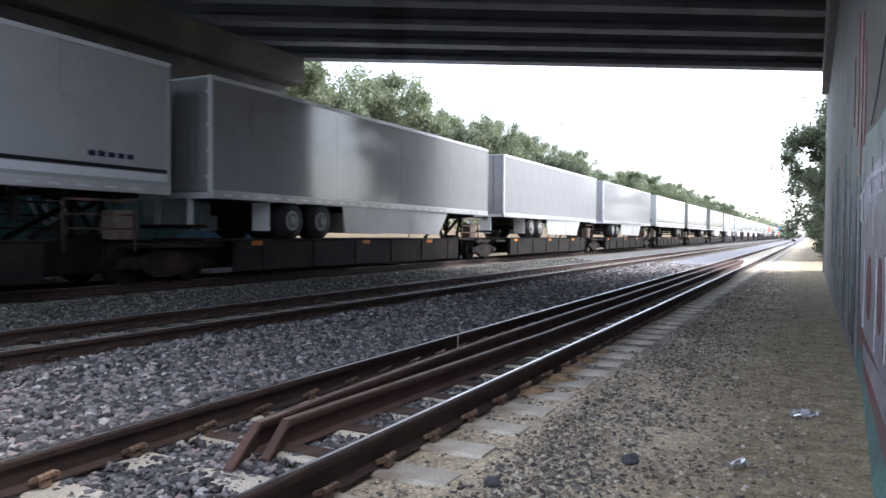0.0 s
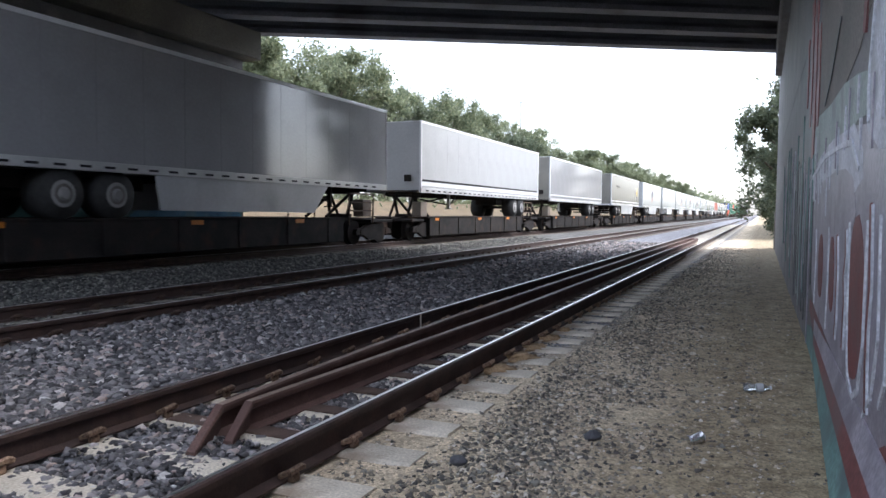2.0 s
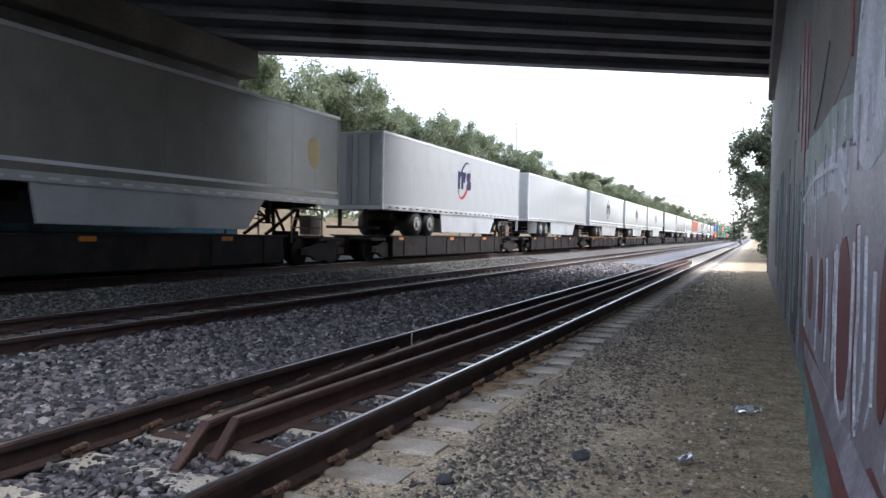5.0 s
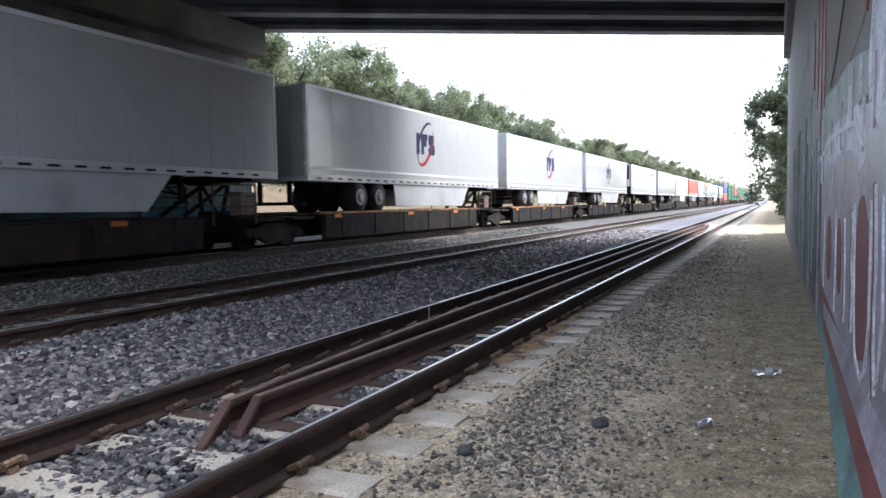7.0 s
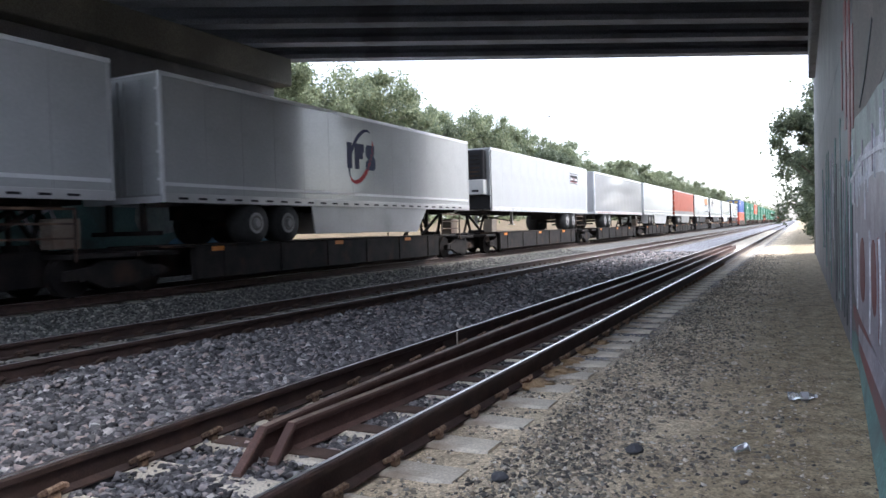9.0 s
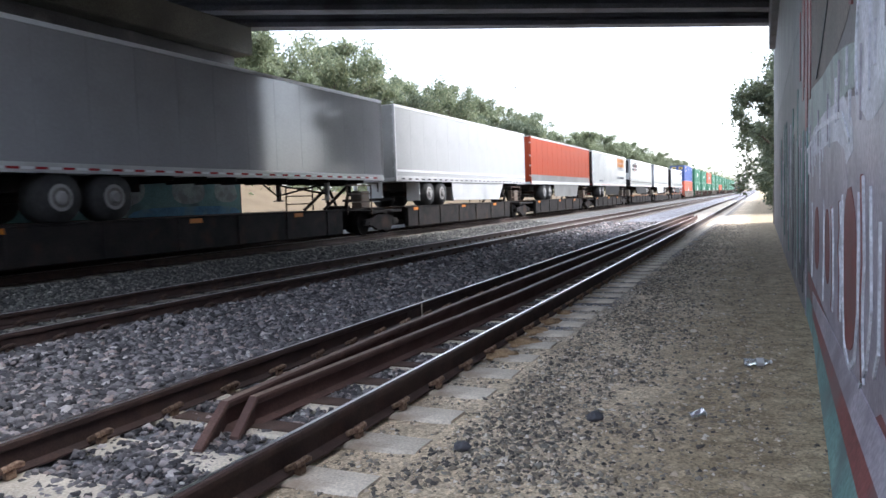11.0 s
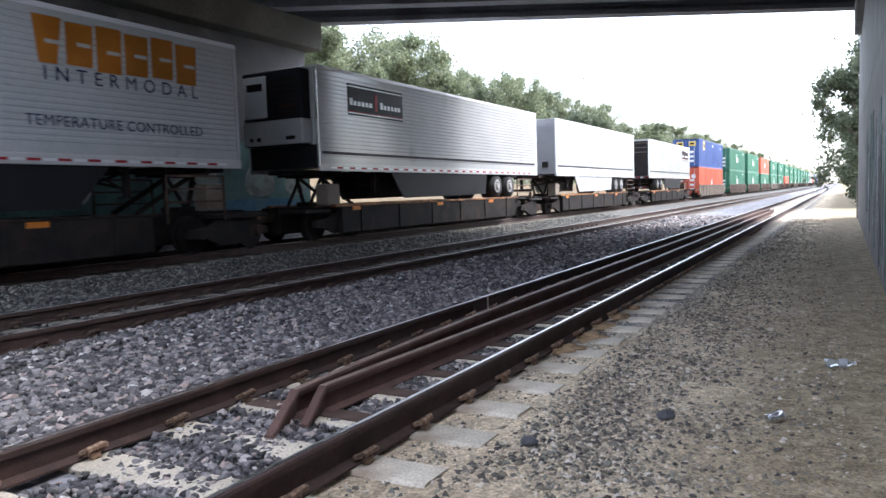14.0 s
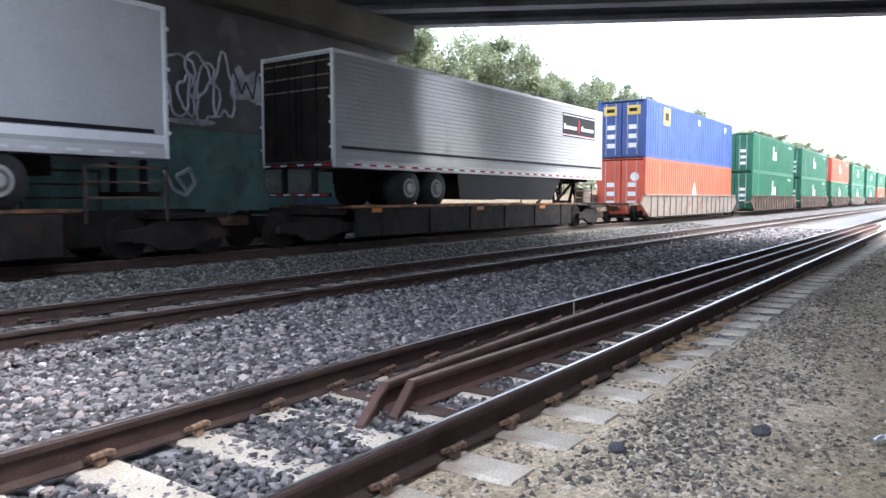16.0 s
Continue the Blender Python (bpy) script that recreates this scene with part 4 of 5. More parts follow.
def build_trees():
    rr = random.Random(11)
    kinds = [tree_proto("tree", 12.5, 3.6, 1, "leaf", 19000, "tall leafy green tree on the bank behind the train"),
             tree_proto("tree", 11.0, 4.2, 2, "leaf", 19000, "broad leafy green tree on the bank behind the train"),
             tree_proto("tree", 9.5, 3.4, 3, "leaf_dark", 14000, "dark green tree on the bank behind the train")]
    y, k = 26.0, 0
    used = [False] * 3
    spots = []
    while y < 330:
        x = -27.5 + rr.uniform(-2.5, 2.0)
        spots.append((x, y, rr.uniform(1.02, 1.14) if y < 33 else rr.uniform(0.80, 0.93)))
        if k % 2 == 0:
            spots.append((x - rr.uniform(5, 8), y + rr.uniform(-2, 2), rr.uniform(0.80, 0.90)))
        y += rr.uniform(2.9, 4.3) * (1 + y / 170)
        k += 1
    for i, (x, y, s) in enumerate(spots):
        s *= float(np.interp(y, [34, 44, 50, 54, 58, 62, 66, 80], [1.02, 1.19, 1.2, 1.17, 1.05, 0.86, 1.0, 1.08]))  # the row dips where younger trees stand
        j = rr.choice([0, 1, 1, 2])
        m = pose(x, y, ground_height(x, y) - 0.1, 0, 0, rr.uniform(0, 360)) @ Matrix.Diagonal((s, s, s, 1))
        if not used[j]:
            kinds[j].matrix_basis = m
            used[j] = True
        else:
            base = kinds[j]
            sc = base.scale.copy()
            base.scale = (1, 1, 1)
            copy_thing(base, m)
            base.scale = sc
    right = tree_proto("tree", 9.0, 3.3, 21, "leaf_dark", 17000, "dark green tree overhanging the sandy verge", 0.13, 0.05)
    right.matrix_basis = pose(1.95, 49.5, 0.1) @ Matrix.Diagonal((1.09, 1.09, 1.09, 1))
    right.scale = (1, 1, 1)
    for x, y, s in ((3.6, 57, 0.95), (2.6, 66, 0.9), (3.0, 76, 0.95), (3.6, 90, 1.0), (4.0, 112, 1.0), (4.5, 140, 1.1),
                    # this row is unseen behind the wall, enlarged to darken reflections and cut skylight
                    (6.6, 53, 1.5), (7.6, 58.5, 1.6), (7.0, 64, 1.55), (8.0, 70, 1.65), (7.4, 77, 1.6), (8.2, 85, 1.6), (7.6, 95, 1.6), (8.2, 105, 1.6)):
        copy_thing(right, pose(x, y, ground_height(x, y), 0, 0, y * 37) @ Matrix.Diagonal((s, s, s, 1)))
    right.scale = (1.09, 1.09, 1.09)
    # low brush on the bank and the far woods
    rng = np.random.default_rng(8)

    def leaves(name, mat, label, c, size):
        k = len(c)
        n = rng.normal(0, 1, (k, 3)); n /= np.linalg.norm(n, axis=1)[:, None]
        u = np.cross(n, rng.normal(0, 1, (k, 3))); u /= np.linalg.norm(u, axis=1)[:, None]
        w = np.cross(n, u)
        s = rng.uniform(0.6, 1.3, k)[:, None] * size
        v = np.stack([c - u * s, c - w * s * 0.5, c + u * s, c + w * s * 0.5], 1).reshape(-1, 3)
        me = bpy.data.meshes.new(name)
        me.from_pydata(v.tolist(), [], np.arange(k * 4).reshape(-1, 4).tolist())
        me.materials.append(M[mat])
        tagged(new(name, me), label, "vegetation", kind="stuff")

    k = 26000
    yy = rng.uniform(24, 330, k)
    xx = -25.5 + rng.normal(0, 1.6, k)
    zz = 1.8 + np.abs(rng.normal(0, 1.5, k)) * (1 + 0.8 * np.sin(yy * 0.5) * np.sin(yy * 0.17))
    leaves("brush", "leaf", "green undergrowth on the bank below the trees", np.stack([xx, yy, zz], 1), 0.22)
    k = 16000
    yy = rng.uniform(320, 1100, k)
    zz = np.abs(rng.normal(0, 1, k)) * 4.5 + 1.5
    xx = -26 + rng.normal(0, 3, k)
    leaves("far_woods", "leaf", "far green woods along the line", np.stack([xx, yy, np.minimum(zz, 12 + 2 * np.sin(yy * 0.09))], 1), 0.9)
    k = 5000
    yy = rng.uniform(150, 900, k)
    leaves("far_woods", "leaf_dark", "far dark woods beside the verge", np.stack([4.5 + np.abs(rng.normal(0, 2.5, k)), yy, np.abs(rng.normal(0, 1, k)) * 3.5 + 0.5], 1), 0.7)


build_trees()
mast = thing("radio_mast", pose(-30.3, 96, 0), "slender pale mast above the treetops", "mast")
part("pole", bar(bmesh.new(), (0, 0, 0), (0, 0, 18.3), 0.11, 8, 0.06), "pole", mast)
part("crossarm", boxes((-0.5, 0.5, -0.04, 0.04, 16.6, 16.7)), "pole", mast)

# ---- litter ----
def build_litter():
    can = thing("drink_can", pose(0.115, 4.88, 0.035, 0, 78, 35), "crumpled silver drink can lying on sand", "can")
    bm = bmesh.new()
    bmesh.ops.create_cone(bm, cap_ends=True, segments=16, radius1=0.033, radius2=0.033, depth=0.1)
    bmesh.ops.subdivide_edges(bm, edges=[e for e in bm.edges if abs(e.verts[0].co.z - e.verts[1].co.z) > 0.05], cuts=3)
    for v in bm.verts:
        v.co.x += 0.012 * noise.noise(v.co * 30)
        v.co.y *= 0.8
    part("can_body", bm, "metal", can)
    part("can_lid", bar(bmesh.new(), (0, 0, 0.05), (0, 0, 0.056), 0.027, 14), "alu", can, "bare metal lid")
    bottle = thing("plastic_bottle", pose(0.46, 6.5, 0.04, 0, 88, 12), "crushed clear plastic bottle lying on sand", "bottle")
    bm = bmesh.new()
    prof = [(-0.1, 0.02), (-0.098, 0.034), (-0.05, 0.035), (-0.03, 0.03), (0.0, 0.035), (0.05, 0.034), (0.085, 0.015), (0.1, 0.013)]
    rings = [[bm.verts.new((r * math.cos(a) * (1 - 0.25 * (abs(z) < 0.04)), r * math.sin(a), z)) for a in [i * 0.5236 for i in range(12)]] for z, r in prof]
    for a, b in zip(rings, rings[1:]):
        for i in range(12):
            bm.faces.new((a[i], a[(i + 1) % 12], b[(i + 1) % 12], b[i]))
    bm.faces.new(rings[0][::-1]); bm.faces.new(rings[-1])
    part("bottle_body", bm, "clear", bottle, "", True)
    part("label_band", bar(bmesh.new(), (0, 0, 0.0), (0, 0, 0.05), 0.0365, 12), "grey", bottle, "grey label band")
    part("cap", bar(bmesh.new(), (0, 0, 0.1), (0, 0, 0.118), 0.015, 10), "edge", bottle)
    for name, x, y, r in (("dark_stone", -0.5, 4.7, 0.055), ("dark_stone", -1.1, 3.9, 0.05), ("pale_stone", 0.2, 4.72, 0.012), ("pale_stone", -0.15, 8.0, 0.03)):
        bm = bmesh.new()
        bmesh.ops.create_icosphere(bm, subdivisions=2, radius=r)
        for v in bm.verts:
            v.co *= 1 + 0.5 * noise.noise(v.co * 14 + Vector((x, y, 0)))
            v.co.z *= 0.65
        ob = part(name, bm, "black_paint" if name == "dark_stone" else "tie")
        ob.matrix_basis = pose(x, y, ground_height(x, y) + r * 0.4)
        tagged(ob, "dark lump of stone on sand" if name == "dark_stone" else "pale pebble on sand", "stone")


build_litter()

# ---- train ----
SPEED = 20.6
TRAIN = []
TW = 2.54
FLOOR, ROOF, LENGTH = 2.10, 4.96, 16.15  # heights above the train's ties


def rolling(name, s, label, category, group):
    """A thing on the train's track whose leading end stands s metres ahead at the start."""
    ob = thing(name, pose(TRACK_3, s, 0.12), label, category, group)
    TRAIN.append((ob, s))
    return ob


def wheel_pair(parent, name, x0, x1, y, z, r, rim):
    """A tyre with its hub as a part of its own."""
    s = 1 if x1 > x0 else -1
    bm = bmesh.new()
    bar(bm, (x0, y, z), (x1, y, z), r, 20)
    es = [e for e in bm.edges if len(e.link_faces) == 2 and e.calc_face_angle(0) > 1.0]
    bmesh.ops.bevel(bm, geom=es, offset=0.04, segments=2, affect="EDGES")
    w = part(name, bm, "rubber", parent, "", True)
    bm = bmesh.new()
    bar(bm, (x1 - s * 0.02, y, z), (x1 + s * 0.012, y, z), r * 0.58, 18, r * 0.52)
    bar(bm, (x1 + s * 0.01, y, z), (x1 + s * 0.07, y, z), r * 0.28, 12, r * 0.2)
    part("rim", bm, rim, w, "pale steel wheel rim")
    # a flat dark disc stands for the shade inside the rim's recess
    part("rim_recess", bar(bmesh.new(), (x1 + s * 0.01, y, z), (x1 + s * 0.0135, y, z), r * 0.40, 18), "pole", w, "dark disc for the shade in the wheel recess")
    return w


def text(body, size, mat, parent, m, label):
    cu = bpy.data.curves.new("lettering", "FONT")
    cu.body, cu.size, cu.extrude, cu.align_x, cu.align_y = body, size, 0.002, "CENTER", "CENTER"
    cu.materials.append(M[mat])
    ob = new("lettering", cu)
    ob.parent = parent
    ob.matrix_basis = m
    ob["label"] = label
    return ob


SIDE = Matrix(((0, 0, 1, 0), (1, 0, 0, 0), (0, 1, 0, 0), (0, 0, 0, 1)))  # text plane onto the +x side, reading along +y


def ring(bm, x, yc, zc, ry, rz, tilt, a0, a1, r):
    pts = []
    for i in range(25):
        a = radians(a0 + (a1 - a0) * i / 24)
        u, v = ry * math.cos(a), rz * math.sin(a)
        c, s = math.cos(radians(tilt)), math.sin(radians(tilt))
        k = r * math.sin(math.pi * (0.08 + 0.84 * i / 24))
        pts.append((u * c - v * s + yc, u * s + v * c + zc, k))
    rows = []
    for i, p in enumerate(pts):
        e, f = pts[max(i - 1, 0)], pts[min(i + 1, 24)]
        d = Vector((0, f[0] - e[0], f[1] - e[1])).normalized()
        n = Vector((0, -d.z, d.y)) * p[2]
        a, out = Vector((x, p[0], p[1])), Vector((0.003, 0, 0))
        rows.append([bm.verts.new(v) for v in (a - n, a + n, a + n + out, a - n + out)])
    for a, b in zip(rows, rows[1:]):
        for k in range(4):
            bm.faces.new((a[k], b[k], b[(k + 1) % 4], a[(k + 1) % 4]))
    bm.faces.new(rows[0]); bm.faces.new(rows[-1][::-1])
    bmesh.ops.recalc_face_normals(bm, faces=bm.faces)
    return bm


def trailer(s, skin, label, rear_first=True, ribbed=False, skirt="grey", band="", reefer=False, panels=True, tape="edge", mark="", nose="white", flap=False, bogie=0.0, length=LENGTH, groove=0.002):
    """A 53-foot road trailer. Its leading end is at y = 0; rear_first says whether its doors lead."""
    t = rolling("semi_trailer", s, label, "trailer", "trailers on the train")
    L, h = length, TW / 2
    Y = (lambda a: a) if rear_first else (lambda a: L - a)  # a: metres from the doors

    def B(name, mat, x0, x1, a0, a1, z0, z1, lab="", bevel=0.0, parent=None):
        return part(name, boxes((x0, x1, min(Y(a0), Y(a1)), max(Y(a0), Y(a1)), z0, z1), bevel=bevel), mat, parent or t, lab)

    low = FLOOR + 0.16
    body = B("body", skin, -h, h, 0.06, L - 0.06, FLOOR + 0.1, ROOF - 0.02, "", 0.015)
    if ribbed:
        for sd in (-1, 1):
            bm = bmesh.new()
            z, n = low + 0.25, 20
            step = (ROOF - 0.14 - z) / n
            prof = []
            for i in range(n):
                prof += [(0.002, z + i * step), (0.014, z + i * step + step * 0.12), (0.014, z + i * step + step * 0.6), (0.002, z + i * step + step * 0.72)]
            prev = None
            for d, zz in prof:
                a, b = bm.verts.new((sd * (h + d), 0.12, zz)), bm.verts.new((sd * (h + d), L - 0.12, zz))
                if prev:
                    bm.faces.new((prev[0], prev[1], b, a))
                prev = (a, b)
            bmesh.ops.recalc_face_normals(bm, faces=bm.faces)
            part("ribbed_side", bm, skin, t, "horizontally ribbed side sheet")
    elif panels:
        first = None
        n = 13
        w = (L - 0.24) / n
        for i in range(n):
            for sd in (-1, 1):
                m = pose(sd * h, 0.12 + i * w, 0)
                if first is None:
                    first = part("side_panel", boxes((-0.006, 0.006, groove, w - groove, low, ROOF - 0.1), bevel=0.0015), skin, t)
                    first.matrix_basis = m
                else:
                    again(first, m)
    for sd in (-1, 1):
        B("top_rail", "edge" if skin in ("white", "silver") else "alu", sd * (h - 0.02), sd * (h + 0.02), 0.0, L, ROOF - 0.1, ROOF, "", 0.008)
        B("bottom_rail", "alu", sd * (h - 0.03), sd * (h + 0.022), 0.0, L, FLOOR, FLOOR + 0.2, "slotted aluminium bottom rail", 0.008)
        B("corner_post", "edge" if skin != "orange" else skin, sd * (h - 0.06), sd * (h + 0.025), 0.0, 0.09, FLOOR, ROOF, "", 0.01)
        B("corner_post", skin if rear_first or reefer else "edge", sd * (h - 0.06), sd * (h + 0.018), L - 0.1, L, FLOOR, ROOF, "", 0.01)
    B("roof", "edge", -h, h, 0.02, L - 0.02, ROOF - 0.03, ROOF - 0.004)
    # bright marker dashes along the bottom rail
    dash = None
    for i in range(int((L - 0.5) / 0.585)):
        m = pose(h + 0.023, 0.45 + i * 0.585, FLOOR + 0.09)
        if dash is None:
            dash = part("marker_dash", boxes((0, 0.004, 0, 0.27, -0.025, 0.025)), "black" if tape == "slots" else "edge", t)
            dash.matrix_basis = m
        else:
            again(dash, m)
    if tape == "red":
        dash = None
        for i in range(int((L - 0.8) / 0.585)):
            m = pose(h + 0.023, 0.74 + i * 0.585, FLOOR + 0.09)
            if dash is None:
                dash = part("red_dash", boxes((0, 0.004, 0, 0.26, -0.025, 0.025)), "red", t)
                dash.matrix_basis = m
            else:
                again(dash, m)
    if band == "dark":
        B("stripe", "black", h + 0.014 if ribbed else h + 0.007, h + 0.02 if ribbed else h + 0.012, 0.3, L - 0.1, FLOOR + 0.46, FLOOR + 0.54, "dark stripe")
        if not ribbed:
            B("rub_rail", "edge", h + 0.007, h + 0.014, 0.1, L - 0.1, FLOOR + 0.28, FLOOR + 0.44, "pale rub rail")
    elif band == "light":
        B("stripe", "edge", h + 0.006, h + 0.022, 0.1, L - 0.1, FLOOR + 0.36, FLOOR + 0.44, "pale rub rail")
    elif band == "alu":
        B("stripe", "dirty_alu", h + 0.007, h + 0.014, 0.05, L - 0.05, FLOOR + 0.2, FLOOR + 0.58, "bare aluminium lower panel")
    # doors at the rear
    d = 1 if rear_first else -1
    for sd in (-1, 1):
        door = part("rear_door", boxes((min(0.02 * sd, sd * (h - 0.07)), max(0.02 * sd, sd * (h - 0.07)), min(Y(0.0), Y(0.07)), max(Y(0.0), Y(0.07)), FLOOR + 0.16, ROOF - 0.12), bevel=0.01), skin if not ribbed else "dark", t, "rear door leaf")
        for x in (0.22, 0.75):
            bm = bmesh.new()
            bar(bm, (sd * x, Y(0.0) - d * 0.03, FLOOR + 0.2), (sd * x, Y(0.0) - d * 0.03, ROOF - 0.15), 0.018, 6)
            part("lock_rod", bm, "dark" if ribbed else skin, door, "steel lock rod")
        for z in (FLOOR + 0.5, FLOOR + 1.1, FLOOR + 1.7, ROOF - 0.4):
            bm = boxes((sd * (h - 0.02) - 0.05, sd * (h - 0.02) + 0.05, Y(0) - d * 0.03 - 0.02, Y(0) - d * 0.03 + 0.02, z - 0.03, z + 0.03))
            part("hinge", bm, "edge", door)
    B("rear_sill", "edge" if not ribbed else "dark", -h, h, 0.0, 0.12, FLOOR, FLOOR + 0.14, "rear sill with lamps")
    if ribbed:
        for k in range(8):
            B("sill_dash", "red" if k % 2 else "edge", -h + 0.05 + k * 0.31, -h + 0.3 + k * 0.31, -0.006, 0.0, FLOOR + 0.05, FLOOR + 0.1)
            B("bumper_dash", "red" if k % 2 else "edge", -1.05 + k * 0.265, -0.82 + k * 0.265, 0.02, 0.03, 1.41, 1.45)
        for z in (ROOF - 0.28, ROOF - 0.62, ROOF - 0.95):
            B("door_trim", "tan", -h + 0.1, h - 0.1, -0.02, 0.0, z, z + 0.035, "pale door trim")
    for x in (-0.55, 0.55):
        B("bumper_post", "edge" if flap else "dark", x - 0.06, x + 0.06, 0.05, 0.15, 1.45, FLOOR, "bumper post")
    B("bumper_bar", "dark", -1.1, 1.1, 0.03, 0.13, 1.38, 1.48, "rear bumper bar")
    # running gear
    B("bogie_frame", "dark", -0.6, 0.6, 1.9 + bogie, 5.6 + bogie, 1.75, FLOOR, "dark sliding bogie frame")
    for a in (3.05 + bogie, 4.32 + bogie):
        for sd in (-1, 1):
            wheel_pair(t, "wheel", sd * 0.62, sd * 1.22, Y(a), 1.63, 0.5, "rim")
        B("axle", "dark", -0.7, 0.7, a - 0.07, a + 0.07, 1.56, 1.7)
    if flap:
        for sd in (-1, 1):
            B("mud_flap", "edge", sd * 0.62, sd * 1.2, 2.15 + bogie, 2.17 + bogie, 1.35, FLOOR - 0.02, "white mud flap")
    for i in range(9):
        B("cross_member", "dark", -1.2, 1.2, 6.0 + i * 1.1, 6.06 + i * 1.1, FLOOR - 0.1, FLOOR + 0.02)
    if skirt:
        for sd in (-1, 1):
            bm = bmesh.new()
            pts = [(sd * (h - 0.05), Y(a), z) for a, z in ((5.35 + bogie, FLOOR), (5.5 + bogie, 1.33), (11.6, 1.28), (12.35, FLOOR))]
            prism(bm, pts, (sd * 0.03, 0, 0))
            bmesh.ops.recalc_face_normals(bm, faces=bm.faces)
            part("side_skirt", bm, skirt, t, "flat side skirt panel")
    for sd in (-1, 1):
        bm = boxes((sd * 0.95 - 0.06, sd * 0.95 + 0.06, Y(12.9) - 0.06, Y(12.9) + 0.06, 1.5, FLOOR), (sd * 0.95 - 0.13, sd * 0.95 + 0.13, Y(12.9) - 0.13, Y(12.9) + 0.13, 1.46, 1.5))
        part("landing_leg", bm, "dark" if skirt else "rim", t, "landing leg with its foot plate")
    bm = bmesh.new()
    bar(bm, (0.95, Y(12.9), 1.65), (-0.95, Y(12.9), 2.0), 0.03, 6)
    bar(bm, (-0.95, Y(12.9), 1.65), (0.95, Y(12.9), 2.0), 0.03, 6)
    bar(bm, (0.95, Y(12.9), 1.6), (0.95, Y(12.0), 2.08), 0.03, 6)
    bar(bm, (-0.95, Y(12.9), 1.6), (-0.95, Y(12.0), 2.08), 0.03, 6)
    part("landing_brace", bm, "dark", t)
    # nose
    B("front_wall", nose, -h + 0.05, h - 0.05, L - 0.06, L - 0.012, FLOOR + 0.1, ROOF - 0.05, "front wall sheet", 0.01)
    if reefer:
        u = B("cooling_unit", "black", -1.05, 1.05, L - 0.01, L + 0.40, FLOOR + 0.72, ROOF - 0.1, "black upper half of a cooling unit", 0.05)
        B("lower_cover", "white", -1.07, 1.07, L - 0.01, L + 0.43, FLOOR + 0.74, FLOOR + 1.42, "white lower cover", 0.03, u)
        B("hatch", "edge", -0.98, -0.15, L + 0.40, L + 0.425, FLOOR + 1.5, ROOF - 0.22, "pale access hatch", 0.02, u)
        B("hatch_slot", "black", -0.85, -0.28, L + 0.425, L + 0.432, ROOF - 0.62, ROOF - 0.42, "", 0.0, u)
        for z in range(6):
            B("louvre", "dark", 0.05, 0.9, L + 0.40, L + 0.42, FLOOR + 1.55 + z * 0.18, FLOOR + 1.63 + z * 0.18, "", 0.004, u)
        for xx, ww in ((-0.8, 0.12), (-0.55, 0.14), (0.5, 0.32)):
            B("service_port", "black", xx, xx + ww, L + 0.43, L + 0.438, FLOOR + 0.86, FLOOR + 0.96, "", 0.0, u)
        B("lower_front", "black", -1.2, 1.2, L - 0.012, L + 0.02, FLOOR + 0.1, FLOOR + 0.72, "dark lower front sheet")
        B("chrome_corner", "metal", 1.2, 1.285, L - 0.03, L + 0.03, FLOOR + 0.1, ROOF - 0.1, "bright metal corner strip", 0.015)
    else:
        B("coupling_box", "dark", 0.55, 0.85, L - 0.012, L + 0.05, FLOOR + 0.45, FLOOR + 0.72, "air-line coupling box", 0.01)
    B("kingpin_plate", "dark", -0.6, 0.6, 14.2, 15.9, FLOOR - 0.06, FLOOR + 0.05, "dark coupler plate")
    x = h + (0.017 if ribbed else 0.008)
    if mark == "emblem":
        yc, zc = 7.95, 3.70
        for outline in (((-0.78, -0.4), (-0.5, -0.4), (-0.5, 0.4), (-0.78, 0.4)),
                        ((-0.36, -0.4), (-0.1, -0.4), (-0.1, -0.08), (0.12, -0.08), (0.12, 0.14), (0.2, 0.14), (0.2, 0.4), (-0.36, 0.4)),
                        ((0.28, -0.4), (0.78, -0.4), (0.86, -0.3), (0.86, -0.02), (0.74, 0.06), (0.8, 0.14), (0.8, 0.4), (0.36, 0.4), (0.28, 0.3), (0.28, 0.06), (0.42, -0.06), (0.28, -0.16))):
            part("emblem_block", prism(bmesh.new(), [(x, yc + u, zc + v) for u, v in outline], (0.003, 0, 0)), "navy", t, "dark navy emblem block")
        part("emblem_ring", ring(bmesh.new(), x, yc + 0.02, zc + 0.02, 0.95, 0.52, 55, 0, 170, 0.07), "navy", t, "navy ring stroke")
        part("emblem_ring", ring(bmesh.new(), x, yc + 0.02, zc + 0.02, 0.95, 0.52, 55, 165, 330, 0.08), "red", t, "red ring stroke")
    elif mark == "shield":
        part("shield", prism(bmesh.new(), [(x, y, z) for y, z in rounded([(14.4, 4.1), (15.0, 4.1), (15.0, 3.45), (14.7, 3.1), (14.4, 3.45)], 1)], (0.003, 0, 0)), "yellow", t, "yellow-brown shield emblem")
        for i in range(6):
            part("mark_bar", boxes((x, x + 0.003, 2.4 + i * 0.3, 2.62 + i * 0.3, 3.8, 3.98)), "dark", t)
    elif mark == "intermodal":
        for i in range(6):
            y0 = 10.95 + i * 0.62
            z0, z1 = 3.9 + 0.03 * math.sin(i * 2.1), 4.74 - 0.04 * (i % 2)
            lean = 0.09 if i == 0 else 0.0
            part("brand_block", prism(bmesh.new(), [(x, y, z) for y, z in ((y0 + lean, z0), (y0 + 0.52 - lean, z0), (y0 + 0.56, z1), (y0, z1))], (0.003, 0, 0)), "brand", t, "orange brand block")
